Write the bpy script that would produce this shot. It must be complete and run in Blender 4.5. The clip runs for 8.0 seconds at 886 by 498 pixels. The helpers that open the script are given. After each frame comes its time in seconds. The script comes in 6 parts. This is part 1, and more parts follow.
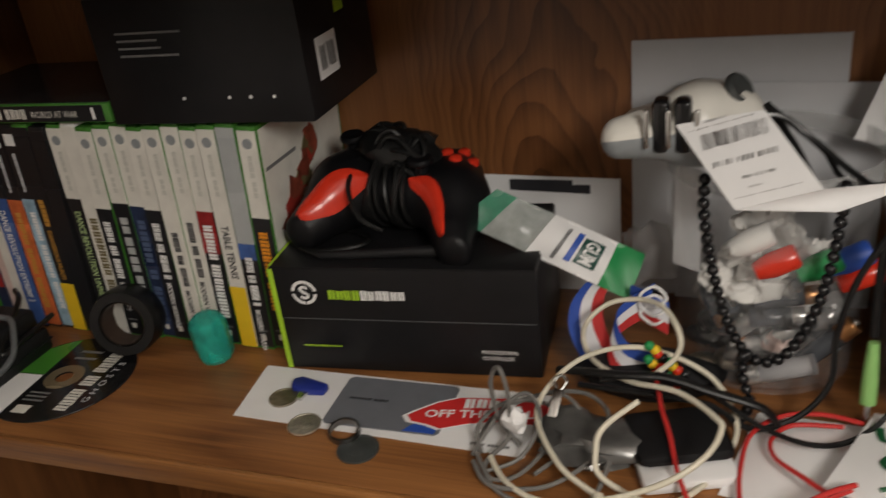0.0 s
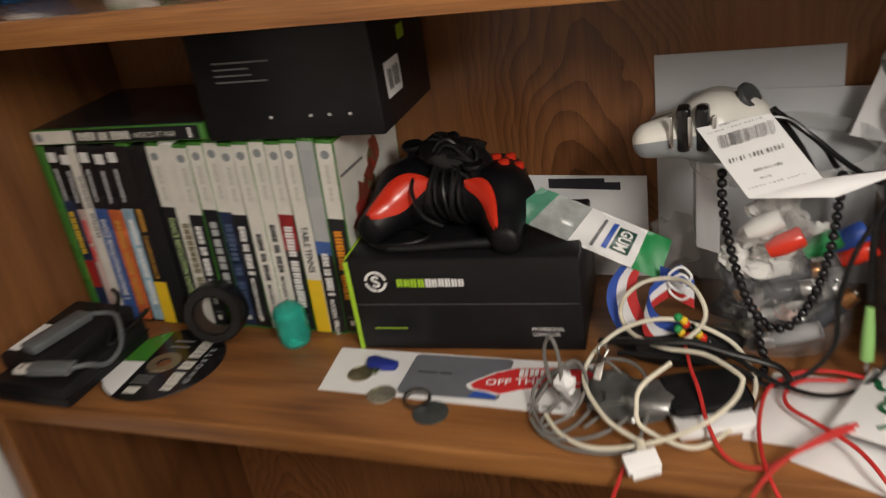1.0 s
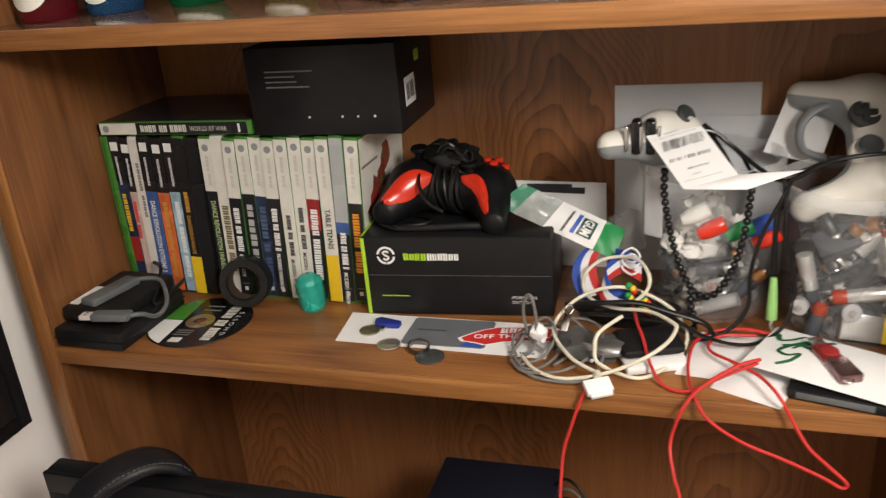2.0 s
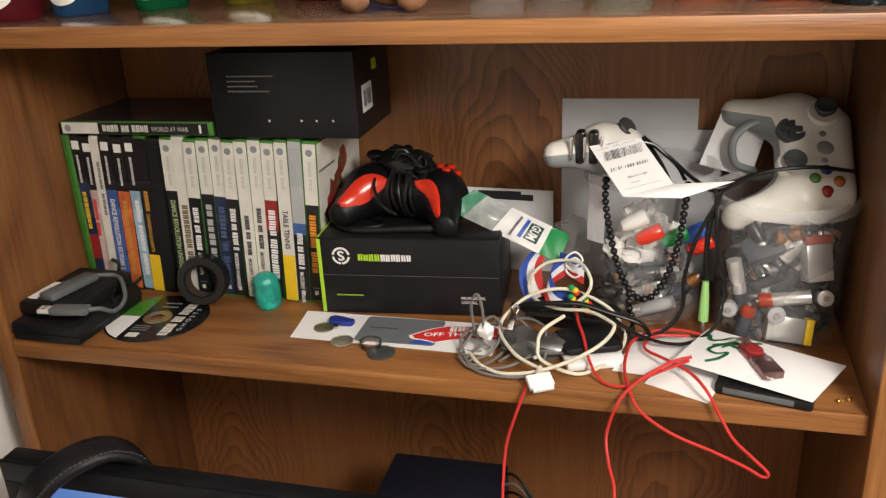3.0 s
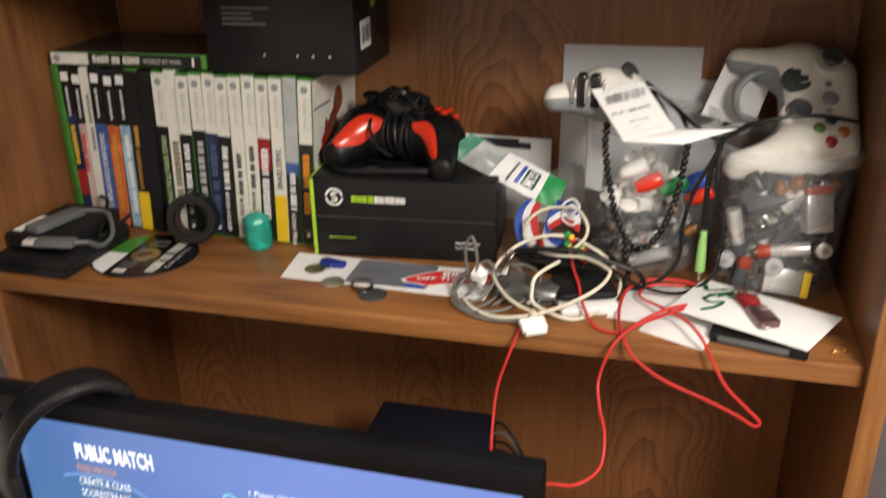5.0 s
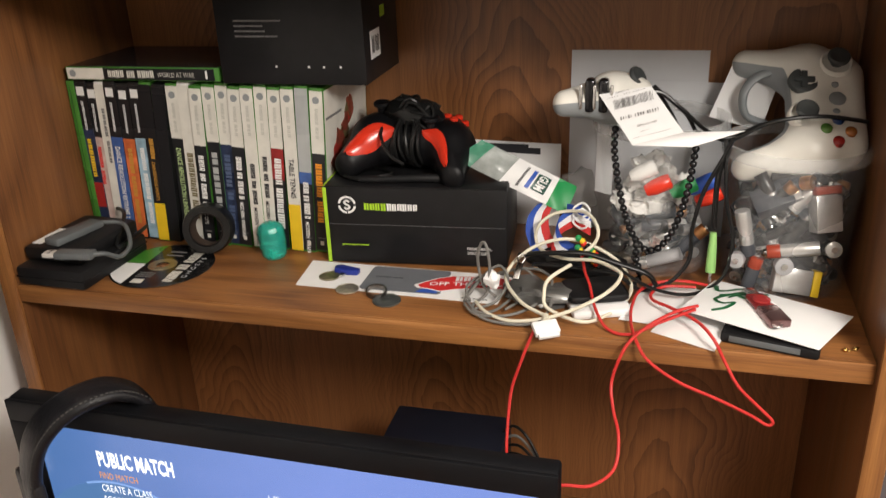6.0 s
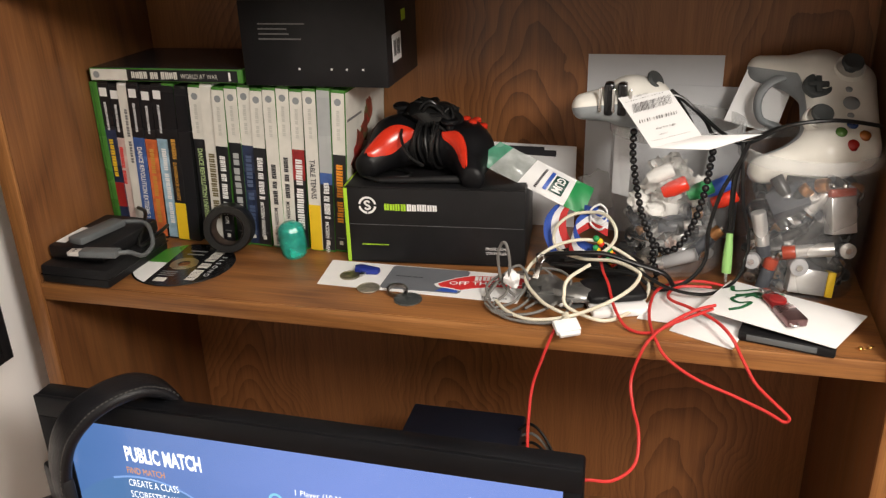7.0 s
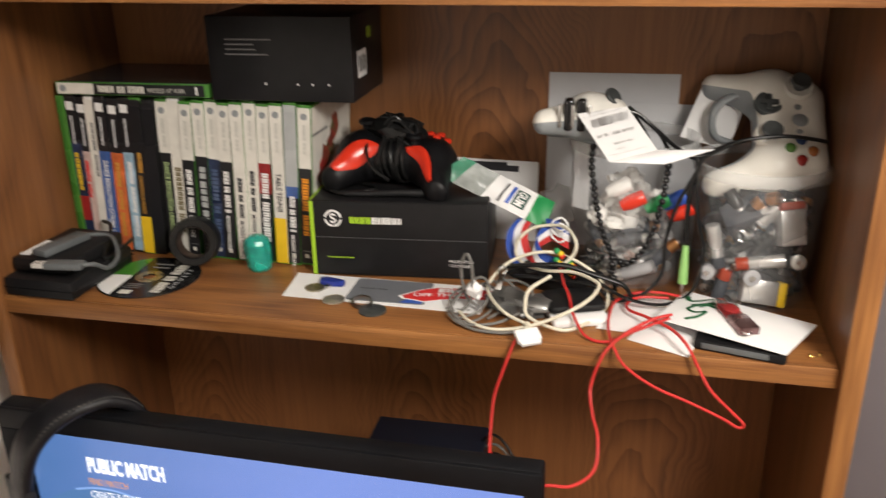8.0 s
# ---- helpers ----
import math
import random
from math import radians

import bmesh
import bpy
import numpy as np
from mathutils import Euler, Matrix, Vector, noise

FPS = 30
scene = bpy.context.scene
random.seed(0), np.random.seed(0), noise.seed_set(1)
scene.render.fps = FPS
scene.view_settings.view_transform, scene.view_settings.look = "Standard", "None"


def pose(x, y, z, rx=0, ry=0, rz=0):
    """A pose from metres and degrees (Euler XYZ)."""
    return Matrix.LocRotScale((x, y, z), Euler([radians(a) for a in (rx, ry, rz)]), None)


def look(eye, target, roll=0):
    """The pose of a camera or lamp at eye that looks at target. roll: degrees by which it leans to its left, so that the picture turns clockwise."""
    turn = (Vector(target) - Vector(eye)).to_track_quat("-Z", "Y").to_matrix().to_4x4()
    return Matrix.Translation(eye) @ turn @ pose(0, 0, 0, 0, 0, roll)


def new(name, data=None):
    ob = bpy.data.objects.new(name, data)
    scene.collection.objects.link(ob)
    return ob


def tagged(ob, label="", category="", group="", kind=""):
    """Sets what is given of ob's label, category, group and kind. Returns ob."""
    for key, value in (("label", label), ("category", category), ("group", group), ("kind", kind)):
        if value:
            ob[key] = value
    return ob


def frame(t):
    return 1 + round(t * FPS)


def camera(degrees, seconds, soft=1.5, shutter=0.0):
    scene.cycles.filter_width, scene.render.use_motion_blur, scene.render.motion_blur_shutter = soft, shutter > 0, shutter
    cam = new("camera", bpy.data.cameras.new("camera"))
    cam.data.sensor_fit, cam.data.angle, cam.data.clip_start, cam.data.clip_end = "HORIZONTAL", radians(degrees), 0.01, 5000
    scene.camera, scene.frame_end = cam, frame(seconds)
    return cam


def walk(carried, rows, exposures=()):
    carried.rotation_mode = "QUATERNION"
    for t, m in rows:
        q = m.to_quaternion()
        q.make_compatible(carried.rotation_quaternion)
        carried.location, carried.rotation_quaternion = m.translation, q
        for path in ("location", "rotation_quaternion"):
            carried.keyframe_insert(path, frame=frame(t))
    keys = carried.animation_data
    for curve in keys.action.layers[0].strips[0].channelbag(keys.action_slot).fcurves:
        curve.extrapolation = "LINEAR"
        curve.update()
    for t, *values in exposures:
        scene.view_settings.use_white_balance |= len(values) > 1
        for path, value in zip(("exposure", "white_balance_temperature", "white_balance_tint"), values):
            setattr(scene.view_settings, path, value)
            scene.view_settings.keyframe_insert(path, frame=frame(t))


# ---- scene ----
cam = camera(55.3, 8.0, soft=1.3, shutter=0.8)
PATH = [
    (0, (0.68, -0.375, 1.582), (0.008, 1.287, 0.693), -7.2),
    (0.5, (0.672, -0.361, 1.58), (-0.063, 1.251, 0.652), -9.5),
    (1, (0.682, -0.474, 1.621), (-0.021, 1.182, 0.747), -9.2),
    (2.3, (0.706, -0.689, 1.633), (0.136, 1.079, 0.891), -4.0),
    (2.5, (0.71, -0.695, 1.637), (0.17, 1.086, 0.903), -3.6),
    (3, (0.718, -0.707, 1.632), (0.207, 1.078, 0.889), -3.0),
    (3.5, (0.71, -0.707, 1.628), (0.215, 1.084, 0.887), -2.2),
    (4, (0.703, -0.704, 1.617), (0.236, 1.092, 0.87), -1.3),
    (4.5, (0.716, -0.708, 1.61), (0.249, 1.075, 0.834), -1.0),
    (5, (0.712, -0.707, 1.598), (0.228, 1.059, 0.793), -1.0),
    (5.2, (0.715, -0.7, 1.591), (0.188, 1.037, 0.751), -1.5),
    (6.5, (0.708, -0.731, 1.609), (0.209, 1.046, 0.838), -2.6),
    (7, (0.691, -0.739, 1.607), (0.192, 1.03, 0.82), -1.9),
    (7.5, (0.699, -0.748, 1.614), (0.181, 1.033, 0.868), -2.4),
    (8, (0.701, -0.756, 1.603), (0.269, 1.051, 0.862), -1.0),
]
EXPOSURES = [(0.0, -0.85), (0.5, -0.85), (1.0, -0.45), (2.3, 0.04), (3.5, 0.06), (5.2, 0.08), (6.5, 0.12), (8.0, 0.15)]
walk(cam, [(t, look(eye, target, roll)) for t, eye, target, roll in PATH], EXPOSURES)

# ---- light: one warm room lamp high on the right in front of the bookcase, and the room's bounce ----
world = bpy.data.worlds.new("room_world")
scene.world = world
world.use_nodes = True
world.node_tree.nodes["Background"].inputs[0].default_value = (0.9, 0.85, 0.8, 1)
world.node_tree.nodes["Background"].inputs[1].default_value = 0.05
lamp = bpy.data.lights.new("room_lamp_light", "POINT")
lamp.shadow_soft_size, lamp.energy, lamp.color = 0.15, 56.0, (1.0, 0.93, 0.85)
lamp_ob = new("room_lamp_light", lamp)
lamp_ob.location = (1.23, -0.80, 1.95)

# ---- materials ----
def mat(name, color, rough=0.5, metal=0.0, var=0.12, scale=60.0, bump=0.0, bscale=200.0, alpha=1.0, trans=0.0, ior=1.45, emit=0.0, coat=0.0, sub=0.0, spec=0.5):
    m = bpy.data.materials.new(name)
    m.use_nodes = True
    nt = m.node_tree
    b = nt.nodes["Principled BSDF"]
    b.inputs["Roughness"].default_value = rough
    b.inputs["Metallic"].default_value = metal
    b.inputs["IOR"].default_value = ior
    b.inputs["Transmission Weight"].default_value = trans
    b.inputs["Alpha"].default_value = alpha
    b.inputs["Coat Weight"].default_value = coat
    b.inputs["Specular IOR Level"].default_value = spec
    b.inputs["Subsurface Weight"].default_value = sub
    b.inputs["Subsurface Radius"].default_value = (0.004, 0.003, 0.002)
    if emit:
        b.inputs["Emission Color"].default_value = (*color, 1)
        b.inputs["Emission Strength"].default_value = emit
    tc = nt.nodes.new("ShaderNodeTexCoord")
    n1 = nt.nodes.new("ShaderNodeTexNoise")
    n1.inputs["Scale"].default_value, n1.inputs["Detail"].default_value = scale, 5
    n2 = nt.nodes.new("ShaderNodeTexNoise")
    n2.inputs["Scale"].default_value = scale / 7
    nt.links.new(tc.outputs["Object"], n1.inputs["Vector"])
    nt.links.new(tc.outputs["Object"], n2.inputs["Vector"])
    mul = nt.nodes.new("ShaderNodeMath")
    mul.operation = "ADD"
    nt.links.new(n1.outputs[0], mul.inputs[0])
    nt.links.new(n2.outputs[0], mul.inputs[1])
    mr = nt.nodes.new("ShaderNodeMapRange")
    mr.inputs[1].default_value, mr.inputs[2].default_value = 0.7, 1.3
    mr.inputs[3].default_value, mr.inputs[4].default_value = 1 - var, 1 + var
    nt.links.new(mul.outputs[0], mr.inputs[0])
    sc = nt.nodes.new("ShaderNodeVectorMath")
    sc.operation = "SCALE"
    sc.inputs[0].default_value = color
    nt.links.new(mr.outputs[0], sc.inputs["Scale"])
    nt.links.new(sc.outputs[0], b.inputs["Base Color"])
    rr = nt.nodes.new("ShaderNodeMapRange")
    rr.inputs[1].default_value, rr.inputs[2].default_value = 0.3, 0.7
    rr.inputs[3].default_value, rr.inputs[4].default_value = max(0.02, rough * 0.8), min(1, rough * 1.2)
    nt.links.new(n2.outputs[0], rr.inputs[0])
    nt.links.new(rr.outputs[0], b.inputs["Roughness"])
    if bump:
        n3 = nt.nodes.new("ShaderNodeTexNoise")
        n3.inputs["Scale"].default_value = bscale
        nt.links.new(tc.outputs["Object"], n3.inputs["Vector"])
        bp = nt.nodes.new("ShaderNodeBump")
        bp.inputs["Strength"].default_value, bp.inputs["Distance"].default_value = bump, 0.001
        nt.links.new(n3.outputs[0], bp.inputs["Height"])
        nt.links.new(bp.outputs[0], b.inputs["Normal"])
    return m


def wood(name, along, seed, light=(0.36, 0.155, 0.050), dark=(0.115, 0.042, 0.014), rough=0.38, rings=13.0, figure=0.22):
    """Oak veneer: contour lines of a long-drawn noise for the cathedral figure, and fine pores along the grain."""
    m = bpy.data.materials.new(name)
    m.use_nodes = True
    nt = m.node_tree
    b = nt.nodes["Principled BSDF"]
    tc = nt.nodes.new("ShaderNodeTexCoord")
    def noise_node(sc_along, sc_across, detail, shift):
        mp = nt.nodes.new("ShaderNodeMapping")
        v = [sc_across] * 3
        v["xyz".index(along)] = sc_along
        mp.inputs["Scale"].default_value = v
        mp.inputs["Location"].default_value = (seed + shift, seed * 1.7, seed * 0.6)
        n = nt.nodes.new("ShaderNodeTexNoise")
        n.inputs["Scale"].default_value, n.inputs["Detail"].default_value = 1.0, detail
        nt.links.new(tc.outputs["Object"], mp.inputs["Vector"])
        nt.links.new(mp.outputs[0], n.inputs["Vector"])
        return n
    def math_node(op, a, c):
        k = nt.nodes.new("ShaderNodeMath")
        k.operation = op
        nt.links.new(a, k.inputs[0])
        if isinstance(c, (int, float)):
            k.inputs[1].default_value = c
        else:
            nt.links.new(c, k.inputs[1])
        return k.outputs[0]
    big = noise_node(1.5, 6.0, 1.0, 0.0)
    streak = noise_node(5.0, 130.0, 4.0, 3.0)
    pore = noise_node(18.0, 700.0, 2.0, 5.0)
    patch = noise_node(2.5, 4.0, 3.0, 9.0)
    lines = math_node("SINE", math_node("MULTIPLY", big.outputs[0], rings * 6.28), 0.0)
    lines = math_node("POWER", math_node("MULTIPLY", math_node("ADD", lines, 1.0), 0.5), 0.55)
    f = math_node("ADD", math_node("MULTIPLY", lines, figure), math_node("MULTIPLY", streak.outputs[0], 0.62))
    f = math_node("ADD", f, math_node("MULTIPLY", pore.outputs[0], 0.44))
    f = math_node("ADD", f, math_node("MULTIPLY", patch.outputs[0], 0.45))
    mr = nt.nodes.new("ShaderNodeMapRange")
    mr.inputs[1].default_value, mr.inputs[2].default_value = 0.60, 1.20
    nt.links.new(f, mr.inputs[0])
    mix = nt.nodes.new("ShaderNodeMix")
    mix.data_type = "RGBA"
    mix.inputs[6].default_value, mix.inputs[7].default_value = (*dark, 1), (*light, 1)
    nt.links.new(mr.outputs[0], mix.inputs[0])
    nt.links.new(mix.outputs[2], b.inputs["Base Color"])
    b.inputs["Roughness"].default_value = rough
    rg = nt.nodes.new("ShaderNodeMapRange")
    rg.inputs[3].default_value, rg.inputs[4].default_value = rough * 0.8, rough * 1.35
    nt.links.new(streak.outputs[0], rg.inputs[0])
    nt.links.new(rg.outputs[0], b.inputs["Roughness"])
    bp = nt.nodes.new("ShaderNodeBump")
    bp.inputs["Strength"].default_value, bp.inputs["Distance"].default_value = 0.25, 0.0006
    nt.links.new(pore.outputs[0], bp.inputs["Height"])
    nt.links.new(bp.outputs[0], b.inputs["Normal"])
    return m


def cathedral(name, light, dark, rough=0.38):
    """Crown-cut oak veneer: arched growth rings down the middle of each leaf, thin dark lines, fine pores along z."""
    m = bpy.data.materials.new(name)
    m.use_nodes = True
    nt = m.node_tree
    b = nt.nodes["Principled BSDF"]
    tc = nt.nodes.new("ShaderNodeTexCoord")
    sep = nt.nodes.new("ShaderNodeSeparateXYZ")
    nt.links.new(tc.outputs["Object"], sep.inputs[0])

    def op(kind, *args):
        k = nt.nodes.new("ShaderNodeMath")
        k.operation = kind
        for slot, a in zip(k.inputs, args):
            if isinstance(a, (int, float)):
                slot.default_value = a
            else:
                nt.links.new(a, slot)
        return k.outputs[0]

    def grain(sx, sz, detail, shift):
        mp = nt.nodes.new("ShaderNodeMapping")
        mp.inputs["Scale"].default_value = (sx, sx, sz)
        mp.inputs["Location"].default_value = (shift, shift * 0.7, shift * 1.3)
        n = nt.nodes.new("ShaderNodeTexNoise")
        n.inputs["Scale"].default_value, n.inputs["Detail"].default_value = 1.0, detail
        nt.links.new(tc.outputs["Object"], mp.inputs["Vector"])
        nt.links.new(mp.outputs[0], n.inputs["Vector"])
        return n.outputs[0]

    x, z = sep.outputs[0], sep.outputs[2]
    bend = nt.nodes.new("ShaderNodeMapRange")
    bend.interpolation_type = "SMOOTHSTEP"
    bend.inputs[1].default_value, bend.inputs[2].default_value, bend.inputs[4].default_value = 1.05, 1.32, 0.225
    nt.links.new(z, bend.inputs[0])
    wander = op("MULTIPLY", op("SUBTRACT", grain(5.0, 4.0, 3.0, 1.0), 0.5), 0.16)
    across = op("ADD", op("ADD", op("SUBTRACT", x, 0.744), bend.outputs[0]), wander)
    leaf = op("ROUND", op("DIVIDE", across, 0.33))
    u = op("SUBTRACT", across, op("MULTIPLY", leaf, 0.33))
    arch = op("ADD", op("MULTIPLY", op("MULTIPLY", u, u), 30.0), op("ADD", z, op("MULTIPLY", leaf, 0.171)))
    ragged = op("MULTIPLY", grain(160.0, 9.0, 3.0, 4.0), 0.007)
    rings = op("ADD", op("ADD", arch, ragged), op("MULTIPLY", grain(6.0, 4.0, 2.0, 2.0), 0.22))
    wave = op("FRACT", op("DIVIDE", rings, 0.038))
    fade = nt.nodes.new("ShaderNodeMapRange")
    fade.inputs[1].default_value, fade.inputs[2].default_value, fade.inputs[3].default_value, fade.inputs[4].default_value = 0.05, 0.14, 1.0, 0.25
    nt.links.new(op("ABSOLUTE", u), fade.inputs[0])
    line = op("MULTIPLY", op("POWER", wave, 2.2), fade.outputs[0])
    streak, pore, patch = grain(140.0, 5.0, 4.0, 3.0), grain(750.0, 20.0, 2.0, 5.0), grain(4.0, 2.5, 3.0, 9.0)
    f = op("ADD", op("MULTIPLY", line, -0.24), op("MULTIPLY", streak, 0.38))
    f = op("ADD", op("ADD", f, op("MULTIPLY", pore, 0.28)), op("MULTIPLY", patch, 0.45))
    mr = nt.nodes.new("ShaderNodeMapRange")
    mr.inputs[1].default_value, mr.inputs[2].default_value = 0.16, 0.72
    nt.links.new(f, mr.inputs[0])
    mix = nt.nodes.new("ShaderNodeMix")
    mix.data_type = "RGBA"
    mix.inputs[6].default_value, mix.inputs[7].default_value = (*dark, 1), (*light, 1)
    nt.links.new(mr.outputs[0], mix.inputs[0])
    nt.links.new(mix.outputs[2], b.inputs["Base Color"])
    rg = nt.nodes.new("ShaderNodeMapRange")
    rg.inputs[3].default_value, rg.inputs[4].default_value = rough * 0.8, rough * 1.35
    nt.links.new(streak, rg.inputs[0])
    nt.links.new(rg.outputs[0], b.inputs["Roughness"])
    bp = nt.nodes.new("ShaderNodeBump")
    bp.inputs["Strength"].default_value, bp.inputs["Distance"].default_value = 0.25, 0.0006
    nt.links.new(pore, bp.inputs["Height"])
    nt.links.new(bp.outputs[0], b.inputs["Normal"])
    return m


WOOD_BACK = cathedral("oak_back", (0.34, 0.140, 0.048), (0.090, 0.031, 0.011))
# Greyed oak: the ceiling's reflection on the board is put into its colour.
WOOD_UPPER_SHEEN = wood("oak_upper_sheen", "x", 6.2, light=(0.20, 0.125, 0.085), dark=(0.085, 0.050, 0.035), rough=0.11, rings=10.0)
# Side oak is a darkened shelf oak; the panel's shade is in the colour.
WOOD_SIDE_SHADED = wood("oak_side_shaded", "z", 7.1, light=(0.235, 0.098, 0.033), dark=(0.085, 0.030, 0.011), rings=7.0)
WOOD_EDGE = wood("oak_edge", "x", 3.7, light=(0.44, 0.195, 0.058), dark=(0.15, 0.056, 0.018), rings=6.0, figure=0.14)
WOOD_EDGE_UP = wood("oak_edge_upright", "z", 5.7, light=(0.44, 0.195, 0.058), dark=(0.15, 0.056, 0.018), rings=6.0, figure=0.14)
WOOD_SHELF = wood("oak_shelf", "x", 4.4, rough=0.30, rings=12.0)
WOOD_DESK = wood("oak_desk", "x", 9.2, rings=5.0)
# Tone of these unseen walls and ceiling sets the fill bounced into the bookcase.
BOUNCE_PAINT = mat("bounce_wall_paint", (0.74, 0.70, 0.65), 0.85, var=0.03, scale=9, bump=0.15, bscale=300)
CEILING_PAINT = mat("ceiling_paint", (0.80, 0.77, 0.73), 0.85, var=0.03, scale=9)
PAINT = mat("wall_paint", (0.84, 0.81, 0.79), 0.8, var=0.03, scale=9, bump=0.15, bscale=300)
GREY_PAINT = mat("grey_paint", (0.13, 0.115, 0.125), 0.6, var=0.05, scale=12)
STEEL_GREY = mat("grey_steel", (0.35, 0.35, 0.36), 0.35, 0.9, var=0.1)
CARPET = mat("carpet", (0.34, 0.30, 0.26), 0.95, var=0.3, scale=300, bump=0.6, bscale=500)
BLACK = mat("black_plastic", (0.010, 0.010, 0.011), 0.45, spec=0.3, var=0.25, scale=90, bump=0.1, bscale=900)
BLACK_GLOSS = mat("black_gloss", (0.010, 0.010, 0.011), 0.18, var=0.2)
BLACK_CARD = mat("black_printed_card", (0.010, 0.010, 0.011), 0.40, spec=0.3, var=0.2, scale=50, bump=0.05, bscale=120)
RUBBER = mat("black_cable_rubber", (0.008, 0.008, 0.008), 0.36, var=0.2, spec=0.4)
WHITE_INK = mat("white_ink", (0.78, 0.78, 0.77), 0.5, var=0.03)
GREY_INK = mat("grey_ink", (0.16, 0.16, 0.16), 0.5, var=0.03)
DARK_INK = mat("dark_ink", (0.03, 0.03, 0.035), 0.5, var=0.03)
LIME = mat("lime_ink", (0.36, 0.60, 0.03), 0.5, var=0.05)
PAPER = mat("white_paper", (0.80, 0.80, 0.80), 0.75, var=0.03, scale=40, bump=0.1, bscale=60)
GREY_PAPER = mat("greyish_paper", (0.60, 0.61, 0.63), 0.75, var=0.03, scale=40)


# ---- mesh helpers ----
def box_bm(x0, y0, z0, x1, y1, z1, bevel=0.0, seg=2):
    bm = bmesh.new()
    bmesh.ops.create_cube(bm, size=1.0)
    for v in bm.verts:
        v.co = Vector(((x0 + x1) / 2 + v.co.x * (x1 - x0), (y0 + y1) / 2 + v.co.y * (y1 - y0), (z0 + z1) / 2 + v.co.z * (z1 - z0)))
    if bevel:
        bmesh.ops.bevel(bm, geom=bm.edges[:], offset=bevel, segments=seg, affect="EDGES", profile=0.5)
    return bm


def cyl_bm(r0, r1, h, seg=32, caps=True, bevel=0.0):
    bm = bmesh.new()
    bmesh.ops.create_cone(bm, cap_ends=caps, segments=seg, radius1=r0, radius2=r1, depth=h)
    bmesh.ops.translate(bm, verts=bm.verts, vec=(0, 0, h / 2))
    if bevel:
        rim = [e for e in bm.edges if abs(e.verts[0].co.z - e.verts[1].co.z) < 1e-7]
        bmesh.ops.bevel(bm, geom=rim, offset=bevel, segments=2, affect="EDGES", profile=0.5)
    return bm


def lathe_bm(profile, seg=40):
    """A surface of revolution about z from (radius, height) pairs."""
    bm = bmesh.new()
    rings = []
    for r, z in profile:
        rings.append([bm.verts.new((r * math.cos(2 * math.pi * k / seg), r * math.sin(2 * math.pi * k / seg), z)) for k in range(seg)] if r > 1e-6 else [bm.verts.new((0, 0, z))])
    for a, c in zip(rings, rings[1:]):
        for k in range(seg):
            j = (k + 1) % seg
            if len(a) == 1 and len(c) == 1:
                continue
            if len(a) == 1:
                bm.faces.new((a[0], c[j], c[k]))
            elif len(c) == 1:
                bm.faces.new((a[k], a[j], c[0]))
            else:
                bm.faces.new((a[k], a[j], c[j], c[k]))
    bmesh.ops.recalc_face_normals(bm, faces=bm.faces)
    return bm


def smooth_path(points, steps=8, closed=False):
    """Catmull-Rom through the points."""
    pts = [Vector(p) for p in points]
    out = []
    n = len(pts)
    for i in range(n if closed else n - 1):
        p0 = pts[i - 1] if (closed or i > 0) else pts[0]
        p1, p2 = pts[i], pts[(i + 1) % n]
        p3 = pts[(i + 2) % n] if (closed or i + 2 < n) else pts[-1]
        for k in range(steps):
            t = k / steps
            out.append(0.5 * (2 * p1 + (p2 - p0) * t + (2 * p0 - 5 * p1 + 4 * p2 - p3) * t * t + (3 * p1 - p0 - 3 * p2 + p3) * t ** 3))
    if not closed:
        out.append(pts[-1])
    return out


def tube_bm(points, r, seg=8, steps=8, closed=False, flat=1.0, radii=None):
    """A round cord along a smooth line; flat squashes the section."""
    path = smooth_path(points, steps, closed)
    bm = bmesh.new()
    rings = []
    n = len(path)
    up = Vector((0, 0, 1))
    side = None
    for i, p in enumerate(path):
        a = path[i - 1] if (i > 0 or closed) else path[0]
        c = path[(i + 1) % n] if (i + 1 < n or closed) else path[-1]
        t = (c - a)
        t = t.normalized() if t.length > 1e-9 else Vector((1, 0, 0))
        if side is None:
            side = t.cross(up if abs(t.z) < 0.9 else Vector((1, 0, 0))).normalized()
        side = (side - t * side.dot(t)).normalized()
        nor = side.cross(t)
        rr = r if radii is None else radii[0] + (radii[1] - radii[0]) * i / max(1, n - 1)
        rings.append([bm.verts.new(p + rr * (math.cos(2 * math.pi * k / seg) * side + flat * math.sin(2 * math.pi * k / seg) * nor)) for k in range(seg)])
    m = len(rings)
    for i in range(m if closed else m - 1):
        a, c = rings[i], rings[(i + 1) % m]
        for k in range(seg):
            bm.faces.new((a[k], a[(k + 1) % seg], c[(k + 1) % seg], c[k]))
    if not closed:
        bm.faces.new(rings[0][::-1])
        bm.faces.new(rings[-1])
    bmesh.ops.recalc_face_normals(bm, faces=bm.faces)
    return bm


